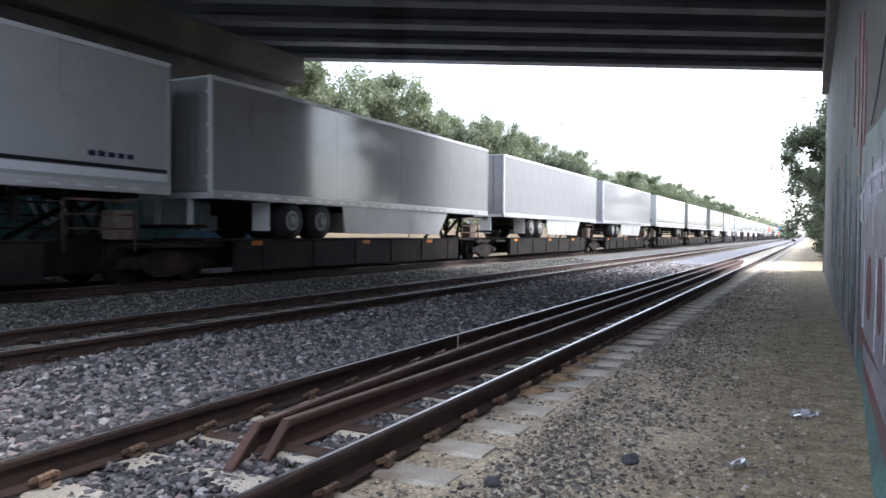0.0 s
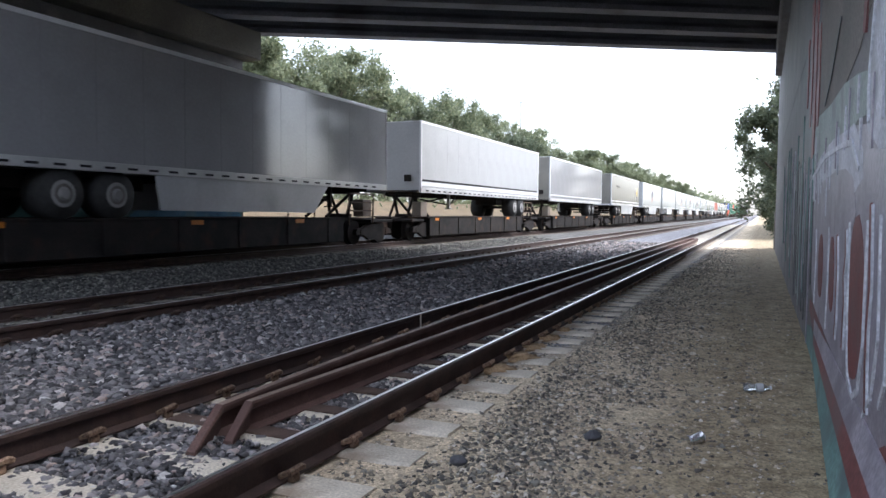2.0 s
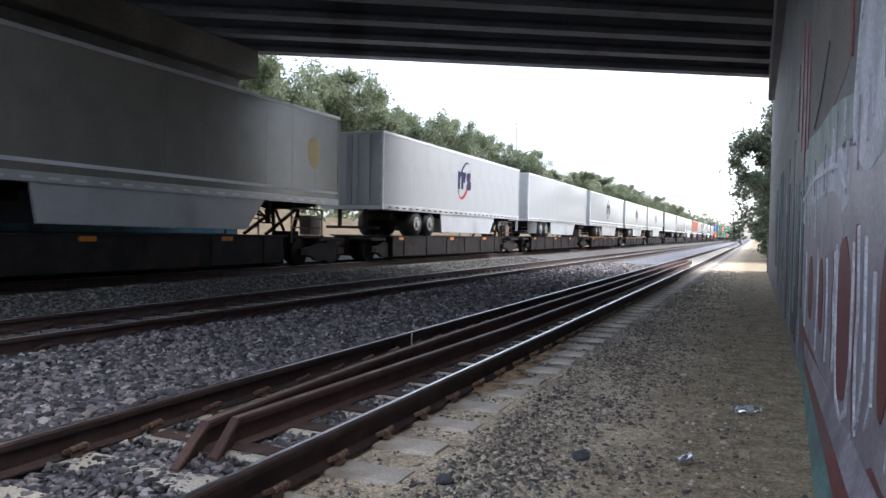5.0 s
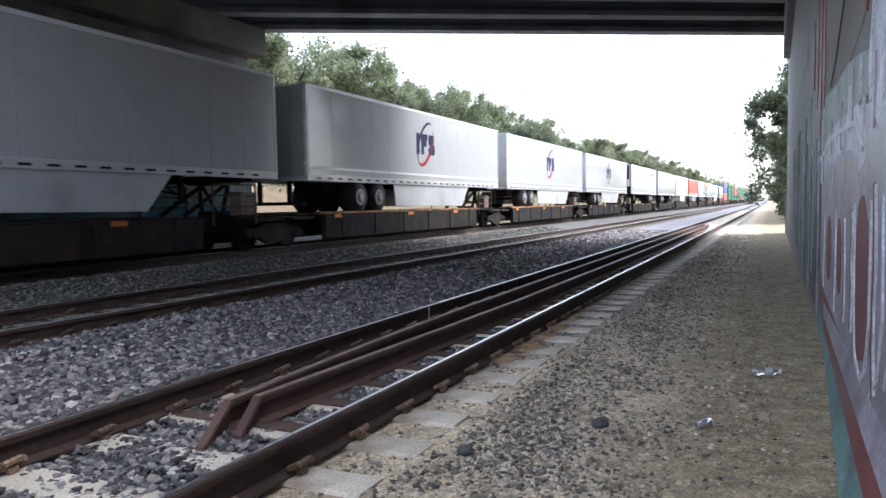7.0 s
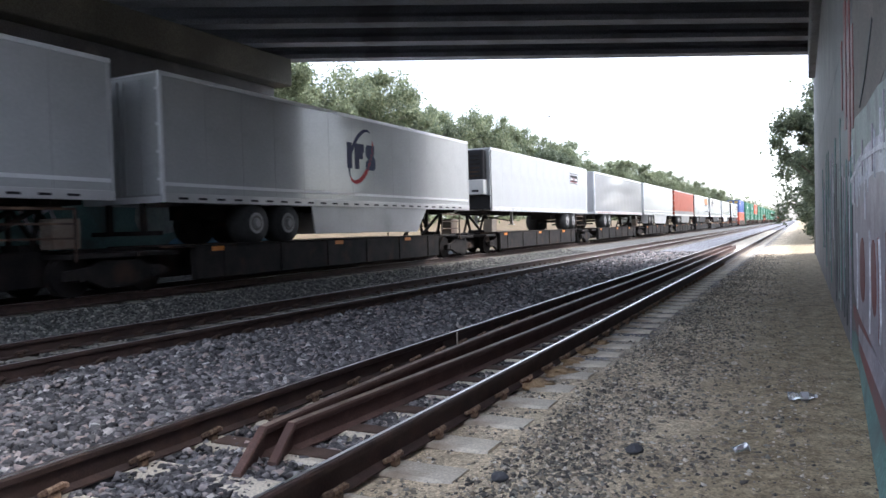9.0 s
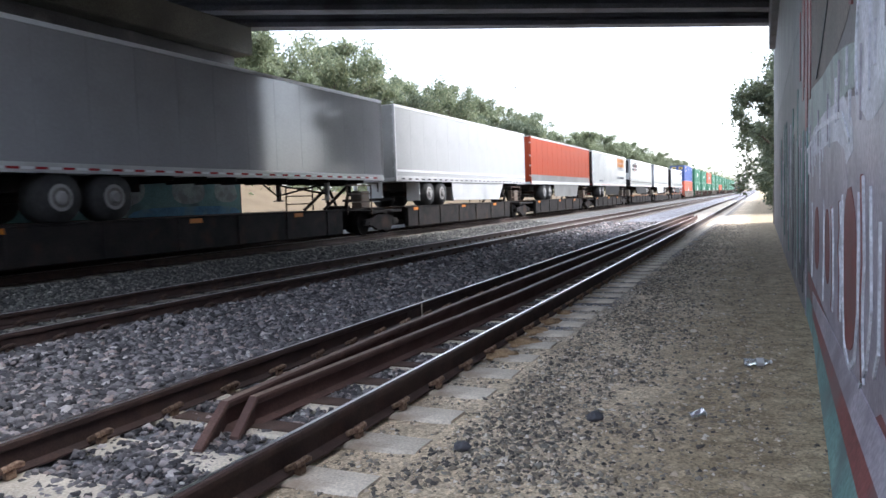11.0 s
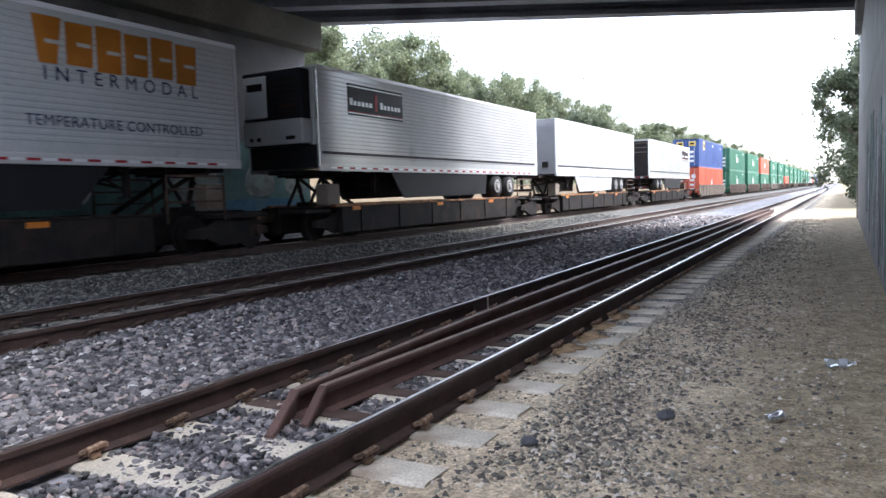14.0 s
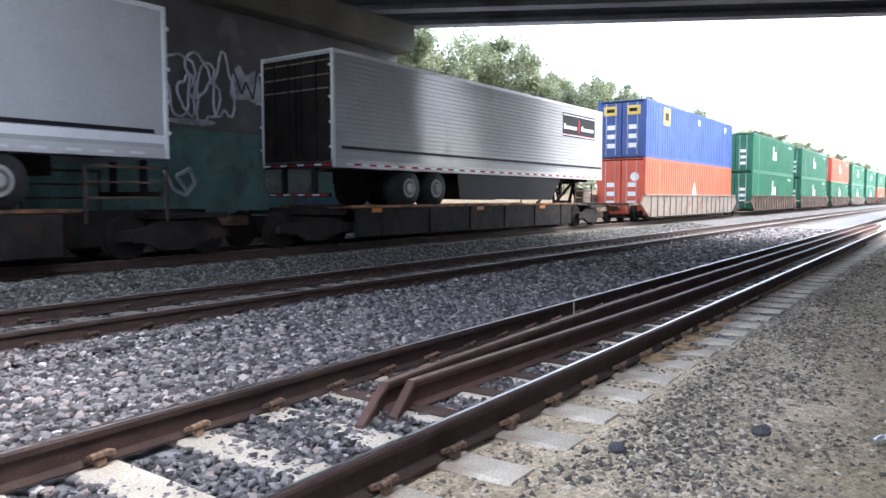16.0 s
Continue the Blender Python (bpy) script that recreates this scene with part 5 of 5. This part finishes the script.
            part("brand_gap", boxes((x + 0.003, x + 0.005, y0 + 0.22, y0 + 0.5, z0 + 0.36, z0 + 0.43)), skin, t)
        text("INTERMODAL", 0.37, "navy", t, Matrix.Translation((x + 0.002, 12.85, 3.72)) @ SIDE, "dark capital lettering").data.space_character = 1.72
        text("TEMPERATURE CONTROLLED", 0.28, "navy", t, Matrix.Translation((x + 0.002, 12.7, 2.88)) @ SIDE, "dark capital lettering").data.space_character = 1.07
        for i in range(9):
            part("mark_bar", boxes((x, x + 0.003, 2.6 + i * 0.19, 2.75 + i * 0.19, 2.46, 2.58)), "navy", t)
    elif mark in ("sign_front", "sign_rear", "sign_small"):
        y0 = 1.35 if mark == "sign_front" else 12.4
        w, z0, z1 = (2.95, 3.72, 4.62) if mark != "sign_small" else (1.6, 3.9, 4.5)
        part("sign_board", boxes((x, x + 0.004, y0, y0 + w, z0, z1)), "black", t, "black sign panel")
        for z in (z0 + 0.05, z1 - 0.09):
            part("sign_line", boxes((x + 0.004, x + 0.007, y0 + 0.02, y0 + w - 0.02, z, z + 0.03)), "edge", t)
        part("sign_line", boxes((x + 0.004, x + 0.007, y0 + 0.02, y0 + w - 0.02, z0 + 0.09, z0 + 0.11)), "red", t)
        part("sign_centre", boxes((x + 0.004, x + 0.006, y0 + w * 0.47, y0 + w * 0.51, z0 + 0.2, z1 - 0.2)), "red", t)
        for i in range(14):
            if i not in (6, 7):
                zz = z0 + 0.32 * (z1 - z0)
                part("mark_bar", boxes((x + 0.004, x + 0.007, y0 + 0.1 + i * (w - 0.2) / 14, y0 + 0.1 + (i + 0.72) * (w - 0.2) / 14, zz, zz + (0.2 if i in (0, 8) else 0.13))), "edge", t)
    elif mark == "small":
        for i in range(5):
            part("mark_bar", boxes((x, x + 0.003, L - 2.0 + i * 0.22, L - 1.84 + i * 0.22, 2.78, 2.88)), "navy", t)
    return t


def truck(parent, y):
    """A two-axle railway truck."""
    bm = bmesh.new()
    for sd in (-1, 1):
        prof = [(-1.25, 0.42), (-1.2, 0.6), (-0.7, 0.66), (-0.4, 0.78), (0.4, 0.78), (0.7, 0.66), (1.2, 0.6), (1.25, 0.42), (0.75, 0.4), (0.35, 0.22), (-0.35, 0.22), (-0.75, 0.4)]
        prism(bm, [(sd * 0.98, y + a, z + 0.12) for a, z in prof], (sd * 0.14, 0, 0))
    box(bm, -1.05, 1.05, y - 0.2, y + 0.2, 0.55, 0.9)
    bmesh.ops.recalc_face_normals(bm, faces=bm.faces)
    tk = part("truck", bm, "dark", parent, "cast steel truck frame with springs")
    for dy in (-0.89, 0.89):
        for sd in (-1, 1):
            bm = bmesh.new()
            bar(bm, (sd * 0.68, y + dy, 0.186 + 0.42), (sd * 0.82, y + dy, 0.186 + 0.42), 0.42, 22)
            bar(bm, (sd * 0.62, y + dy, 0.186 + 0.42), (sd * 0.68, y + dy, 0.186 + 0.42), 0.45, 22)
            bar(bm, (sd * 0.82, y + dy, 0.606), (sd * 1.14, y + dy, 0.606), 0.11, 10)
            part("wheel", bm, "dark", tk, "grimy steel wheel")
    return tk


def spine_car(s, gap, hitch_far, rusty=False, proto={}):
    """A spine car platform under one trailer; gap: clear metres to the next trailer."""
    key = (gap > 2.0, hitch_far, rusty)
    if key in proto:
        c = copy_thing(proto[key], pose(TRACK_3, s, 0.12))
        TRAIN.append((c, s))
        return c
    c = rolling("spine_car", s, "rusty-edged railway spine car carrying a trailer" if rusty else "dark grimy railway spine car carrying a trailer", "railway car", "cars of the train")
    proto[key] = c
    L = LENGTH
    part("centre_sill", boxes((-0.33, 0.33, -0.65, L + 0.65, 0.4, 1.12), bevel=0.02), "dark", c, "sooty centre sill")
    for sd in (-1, 1):
        part("side_sill", boxes((sd * 1.1, sd * 1.28, 0.9, L - 2.9, 0.34, 1.1), bevel=0.02), "dark", c, "sooty side sill")
        part("deck_edge", boxes((sd * 1.08, sd * 1.3, 0.6, L - 2.6, 1.1, 1.17 if rusty else 1.14), bevel=0.008), "rust_edge" if rusty else "dark", c, "rusty orange deck edge" if rusty else "sooty deck edge")
        for y in (1.4, 6.4, 10.6):
            part("reflector", boxes((sd * 1.28, sd * 1.29, y, y + 0.42, 0.98, 1.09), bevel=0.003), "amber", c, "amber reflector plate")
        for i in range(6):
            part("side_stake", boxes((sd * 1.27, sd * 1.31, 1.8 + i * 2.1, 1.9 + i * 2.1, 0.36, 1.1)), "dark", c)
        part("ladder", boxes((sd * 1.2, sd * 1.24, L - 2.5, L - 2.46, 0.9, 1.95), (sd * 1.2, sd * 1.24, L - 0.9, L - 0.86, 0.9, 1.95), (sd * 1.2, sd * 1.24, L - 2.5, L - 0.86, 1.9, 1.95),
                             (sd * 1.2, sd * 1.24, L - 2.5, L - 0.86, 1.62, 1.66), (sd * 1.2, sd * 1.24, L - 2.5, L - 0.86, 1.34, 1.38)), "brown", c, "rusty handrail frame")
    part("wheel_deck", boxes((-1.26, 1.26, 0.7, L - 2.7, 1.08, 1.13)), "brown", c, "rusty wheel deck")
    for i in range(5):
        part("cross_bearer", boxes((-1.1, 1.1, 1.5 + i * 2.7, 1.75 + i * 2.7, 0.62, 1.08)), "dark", c)
    part("end_platform", boxes((-1.2, 1.2, -0.6, 0.5, 0.95, 1.05), bevel=0.01), "dark", c, "dark end platform")
    part("end_platform", boxes((-1.2, 1.2, L - 1.0, L + 0.55, 0.95, 1.05), bevel=0.01), "dark", c, "dark end platform")
    # hitch under the trailer's nose
    y = L - 1.1 if hitch_far else 1.1
    k = 1 if hitch_far else -1
    hitch = part("hitch", boxes((-0.55, 0.55, y - 0.45, y + 0.45, 1.95, 2.03), bevel=0.01), "dark", c, "dark folding trailer hitch")
    part("hitch_base", boxes((-0.3, 0.3, y - 0.3, y + 0.3, 1.1, 1.25), bevel=0.01), "dark", hitch)
    for sd in (-1, 1):
        part("strut", bar(bmesh.new(), (sd * 0.5, y, 1.97), (sd * 0.35, y - k * 0.1, 1.15), 0.06, 6), "dark", hitch)
        part("strut", bar(bmesh.new(), (sd * 0.4, y, 1.95), (sd * 0.4, y - k * 1.5, 1.15), 0.06, 6), "dark", hitch)
        part("strut", bar(bmesh.new(), (sd * 0.4, y, 1.95), (sd * 0.4, y + k * 0.55, 1.15), 0.05, 6), "dark", hitch)
    part("hitch_cover", boxes((0.6, 1.0, y + k * 0.2 - 0.3, y + k * 0.2 + 0.3, 1.15, 1.75), bevel=0.02), "tan", c, "dusty brake equipment box")
    if gap > 2.0:
        truck(c, L - 0.6)
        truck(c, L + gap + 0.9)
        part("coupler", boxes((-0.14, 0.14, L + 0.55, L + gap - 0.4, 0.72, 0.95), bevel=0.02), "brown", c, "rusty coupler")
    else:
        truck(c, L + gap / 2 - 0.5)
    return c


def container(s, z, mat, label, lead=0.0, length=LENGTH, mark="", proto={}):
    """A corrugated shipping container; its leading end is at y = 0."""
    key = (mat, mark, length)
    if key in proto:
        c = copy_thing(proto[key], pose(TRACK_3, s + lead, 0.12 + z))
        TRAIN.append((c, s + lead, z))
        return c
    c = thing("shipping_container", pose(TRACK_3, s + lead, 0.12 + z), label, "container", "containers on the train")
    TRAIN.append((c, s + lead, z))
    proto[key] = c
    w, h, L = 1.25, 2.82, length
    for sd in (-1, 1):
        bm = bmesh.new()
        n = 44
        step = (L - 0.3) / n
        prev = None
        for i in range(n):
            y = 0.15 + i * step
            for yy, d in ((y, 0.0), (y + step * 0.35, 0.0), (y + step * 0.5, 0.035), (y + step * 0.85, 0.035)):
                a, b = bm.verts.new((sd * (w - 0.04 + d), yy, 0.15)), bm.verts.new((sd * (w - 0.04 + d), yy, h - 0.1))
                if prev:
                    bm.faces.new((prev[0], a, b, prev[1]))
                prev = (a, b)
        part("side_sheet", bm, mat, c, "corrugated steel side")
        part("top_rail", boxes((sd * (w - 0.08), sd * w, 0.1, L - 0.1, h - 0.1, h)), mat, c)
        part("bottom_rail", boxes((sd * (w - 0.08), sd * w, 0.1, L - 0.1, 0.0, 0.15)), mat, c)
        for y in (0.0, L - 0.16):
            part("corner_post", boxes((sd * (w - 0.14), sd * (w + 0.008), y, y + 0.16, 0, h), bevel=0.01), mat, c)
        if L > 15:
            for y in (1.9, L - 2.1):
                part("lifting_post", boxes((sd * (w - 0.06), sd * (w + 0.006), y, y + 0.2, 0, h), bevel=0.005), mat, c)
    part("floor_and_roof", boxes((-w + 0.05, w - 0.05, 0.05, L - 0.05, h - 0.05, h - 0.01), (-w + 0.05, w - 0.05, 0.05, L - 0.05, 0.05, 0.15), (-w + 0.06, w - 0.06, L - 0.1, L - 0.05, 0.1, h - 0.02)), mat, c)
    for sd in (-1, 1):
        d = part("door", boxes((min(sd * 0.02, sd * (w - 0.14)), max(sd * 0.02, sd * (w - 0.14)), 0.03, 0.09, 0.12, h - 0.12), bevel=0.008), mat, c, "container door leaf")
        for x in (0.3, 0.8):
            part("lock_rod", bar(bmesh.new(), (sd * x, 0.0, 0.14), (sd * x, 0.0, h - 0.14), 0.018, 6), "alu", d)
        for k, z in enumerate((0.5, 0.95, 1.4)):
            part("label_plate", boxes((sd * 0.55 - 0.2, sd * 0.55 + 0.2, 0.024, 0.03, z, z + 0.22)), "edge", d)
    x = w - 0.002
    if mark == "square":
        for sd in (-1, 1):
            part("brand_square", boxes((sd * 0.6 - 0.34, sd * 0.6 + 0.34, 0.016, 0.026, 2.1, 2.55)), "yellow", c, "yellow brand square")
            part("brand_bar", boxes((sd * 0.6 - 0.22, sd * 0.6 + 0.22, 0.011, 0.016, 2.25, 2.42)), "black", c)
        part("brand_square", boxes((x, x + 0.006, 2.5, 3.5, 1.75, 2.65)), "yellow", c, "yellow brand square")
        part("brand_bar", boxes((x + 0.006, x + 0.009, 2.7, 3.3, 2.0, 2.4)), "black", c)
        for y in (8.5, 14.2):
            part("number_bar", boxes((x, x + 0.006, y, y + 0.35, 2.2, 2.5)), "edge", c)
    elif mark == "peak":
        part("brand_mark", prism(bmesh.new(), [(x, y, z) for y, z in ((7.6, 0.5), (7.6, 1.1), (8.0, 1.75), (8.4, 1.1), (8.4, 0.5), (8.15, 0.5), (8.15, 1.05), (7.85, 1.05), (7.85, 0.5))], (0.006, 0, 0)), "edge", c, "white brand mark")
        for i in range(4):
            part("mark_bar", boxes((x, x + 0.006, 8.7 + i * 0.45, 9.0 + i * 0.45, 0.55, 0.85)), "edge", c)
        part("round_mark", bar(bmesh.new(), (0.7, 0.02, 1.9), (0.7, 0.03, 1.9), 0.22, 16), "edge", c, "round white mark")
    elif mark == "bars":
        part("brand_mark", boxes((x, x + 0.006, 7.0, 7.35, 1.1, 2.2)), "edge", c, "white brand mark")
        part("brand_mark", boxes((x, x + 0.006, 7.6, 8.4, 1.1, 1.75)), "edge", c, "white brand mark")
        for i in range(3):
            part("number_bar", boxes((x, x + 0.006, 13.6 + i * 0.4, 13.9 + i * 0.4, 2.35, 2.5)), "edge", c)
    return c


def well_car(s, mat, proto={}):
    """A low well car between two trucks."""
    if mat in proto:
        c = copy_thing(proto[mat], pose(TRACK_3, s, 0.12))
        TRAIN.append((c, s))
        return c
    c = rolling("well_car", s, "dusty ribbed well car under stacked containers", "railway car", "cars of the train")
    proto[mat] = c
    L = LENGTH
    for sd in (-1, 1):
        bm = bmesh.new()
        pts = [(sd * 1.33, y, z) for y, z in ((-0.9, 1.05), (-0.5, 1.5), (L + 0.5, 1.5), (L + 0.9, 1.05), (L - 0.2, 0.42), (0.2, 0.42))]
        prism(bm, pts, (sd * 0.08, 0, 0))
        bmesh.ops.recalc_face_normals(bm, faces=bm.faces)
        part("side_wall", bm, mat, c, "dusty side wall of the well")
        rib = None
        for i in range(17):
            m = pose(sd * 1.41, 0.4 + i * 0.96, 0)
            if rib is None:
                rib = part("rib", boxes((-0.02, 0.045, -0.05, 0.05, 0.45, 1.46)), mat, c)
                rib.matrix_basis = m
            else:
                again(rib, m)
        part("top_chord", boxes((sd * 1.3, sd * 1.47, -0.5, L + 0.5, 1.46, 1.54), bevel=0.01), mat, c)
    part("well_floor", boxes((-1.3, 1.3, 0.0, L, 0.36, 0.48)), "dark", c)
    for y0 in (-2.0, L + 0.5):
        part("end_platform", boxes((-1.2, 1.2, y0, y0 + 1.5, 1.0, 1.12)), "brown", c, "rusty end platform")
    truck(c, L + 2.0)
    return c


TRAILERS = [
    (-4.8, dict(skin="white", band="dark", label="grey-white road trailer with a dark lower stripe", mark="small")),
    (12.5, dict(skin="silver", label="silver road trailer with white mud flap and grey skirt", flap=True, nose="silver")),
    (30.45, dict(length=15.9, skin="silver", nose="silver", flap=True, bogie=0.8, label="plain pale silver road trailer with grey side skirt")),
    (48.1, dict(skin="silver", nose="silver", label="plain silver road trailer on a spine car", tape="slots")),
    (67.1, dict(length=16.45, skin="white", rear_first=False, skirt="", band="dark", label="plain white road trailer with a dark lower stripe", tape="slots")),
    (86.25, dict(length=16.3, skin="silver", label="glossy silver road trailer led by its dark nose", rear_first=False, skirt="", band="light", nose="cream")),
    (107.0, dict(skin="cream", label="taupe road trailer with a yellow shield emblem", mark="shield", band="light")),
    (126.1, dict(length=16.4, skin="white", label="white road trailer with a navy and red ring emblem", mark="emblem", tape="slots")),
    (144.35, dict(skin="white", label="silver-white road trailer with grey side skirt", flap=True, tape="slots")),
    (161.9, dict(skin="white", label="white road trailer with a navy and red ring emblem", mark="emblem", band="light", tape="slots")),
    (179.4, dict(skin="white", label="white road trailer with a navy and red ring emblem", mark="emblem", band="light", tape="slots")),
    (196.75, dict(skin="white", label="white road trailer with a navy and red ring emblem", mark="emblem", band="light", tape="slots")),
    (215.4, dict(skin="white", label="white refrigerated trailer led by its cooling unit", rear_first=False, reefer=True, skirt="", mark="sign_small")),
    (233.5, dict(skin="silver", label="plain grey-white road trailer without a skirt", skirt="", tape="red")),
    (250.6, dict(skin="white", label="pale white road trailer with grey side skirt", band="light", tape="slots", flap=True)),
    (267.95, dict(length=16.0, groove=0.01, skin="orange", label="orange road trailer with bare metal lower panel", band="alu", nose="orange", skirt="dirty_alu")),
    (285.3, dict(length=15.8, skin="white", label="white ribbed refrigerated trailer with orange and navy lettering", ribbed=True, skirt="black", mark="intermodal", tape="red")),
    (304.05, dict(length=15.9, skin="white", label="white ribbed refrigerated trailer with a black sign", rear_first=False, ribbed=True, reefer=True, skirt="black", band="dark", mark="sign_front", tape="red")),
    (322.55, dict(length=15.3, groove=0.012, skin="white", label="plain silver-white road trailer led by its nose", rear_first=False, band="dark", nose="silver")),
    (342.3, dict(skin="white", label="ribbed white trailer with dark rear doors leading", ribbed=True, skirt="black", band="dark", mark="sign_rear", tape="red")),
]


def build_train():
    for i, (s, o) in enumerate(TRAILERS):
        trailer(s, **o)
        nxt = TRAILERS[i + 1][0] if i + 1 < len(TRAILERS) else 363.8
        spine_car(s, nxt - s - LENGTH, o.get("rear_first", True), i in (9, 10, 17, 18, 19))
    rr = random.Random(3)
    s, k = 363.8, 0
    while s < 900:
        if k == 0:
            low, high, mlow, mhigh = "boxred", "blue", "peak", "square"
        elif k == 3:
            low, high, mlow, mhigh = "green", "boxred", "bars", "bars"
        elif k == 6:
            low, high, mlow, mhigh = "boxred", "green", "peak", "bars"
        elif k < 14:
            low, high, mlow, mhigh = "green", "green", "bars", "bars"
        else:
            low, high, mlow, mhigh = rr.choice([("blue", "white", "", ""), ("white", "silver", "", ""), ("boxred", "cream", "", ""), ("green", "blue", "", "")])
        names = {"green": "green corrugated container with white marks", "boxred": "orange-red corrugated container with white marks", "blue": "blue corrugated container with yellow brand squares",
                 "white": "white corrugated container on the train", "silver": "grey corrugated container on the train", "cream": "taupe corrugated container on the train"}
        well_car(s, "tan" if k % 4 == 0 else "brown")
        container(s, 0.5, low, names[low], mark=mlow)
        container(s, 3.33, high, names[high], mark=mhigh)
        s += 22.3 if k == 0 else 20.3
        k += 1


build_train()


def motions():
    """The train rolls towards the camera at a steady pace."""
    for ob, s, *up in TRAIN:
        z = 0.12 + (up[0] if up else 0.0)
        walk(ob, [(0.0, pose(TRACK_3, s, z)), (8.0, pose(TRACK_3, s - SPEED * 8, z)), (16.0, pose(TRACK_3, s - SPEED * 16, z))])


motions()
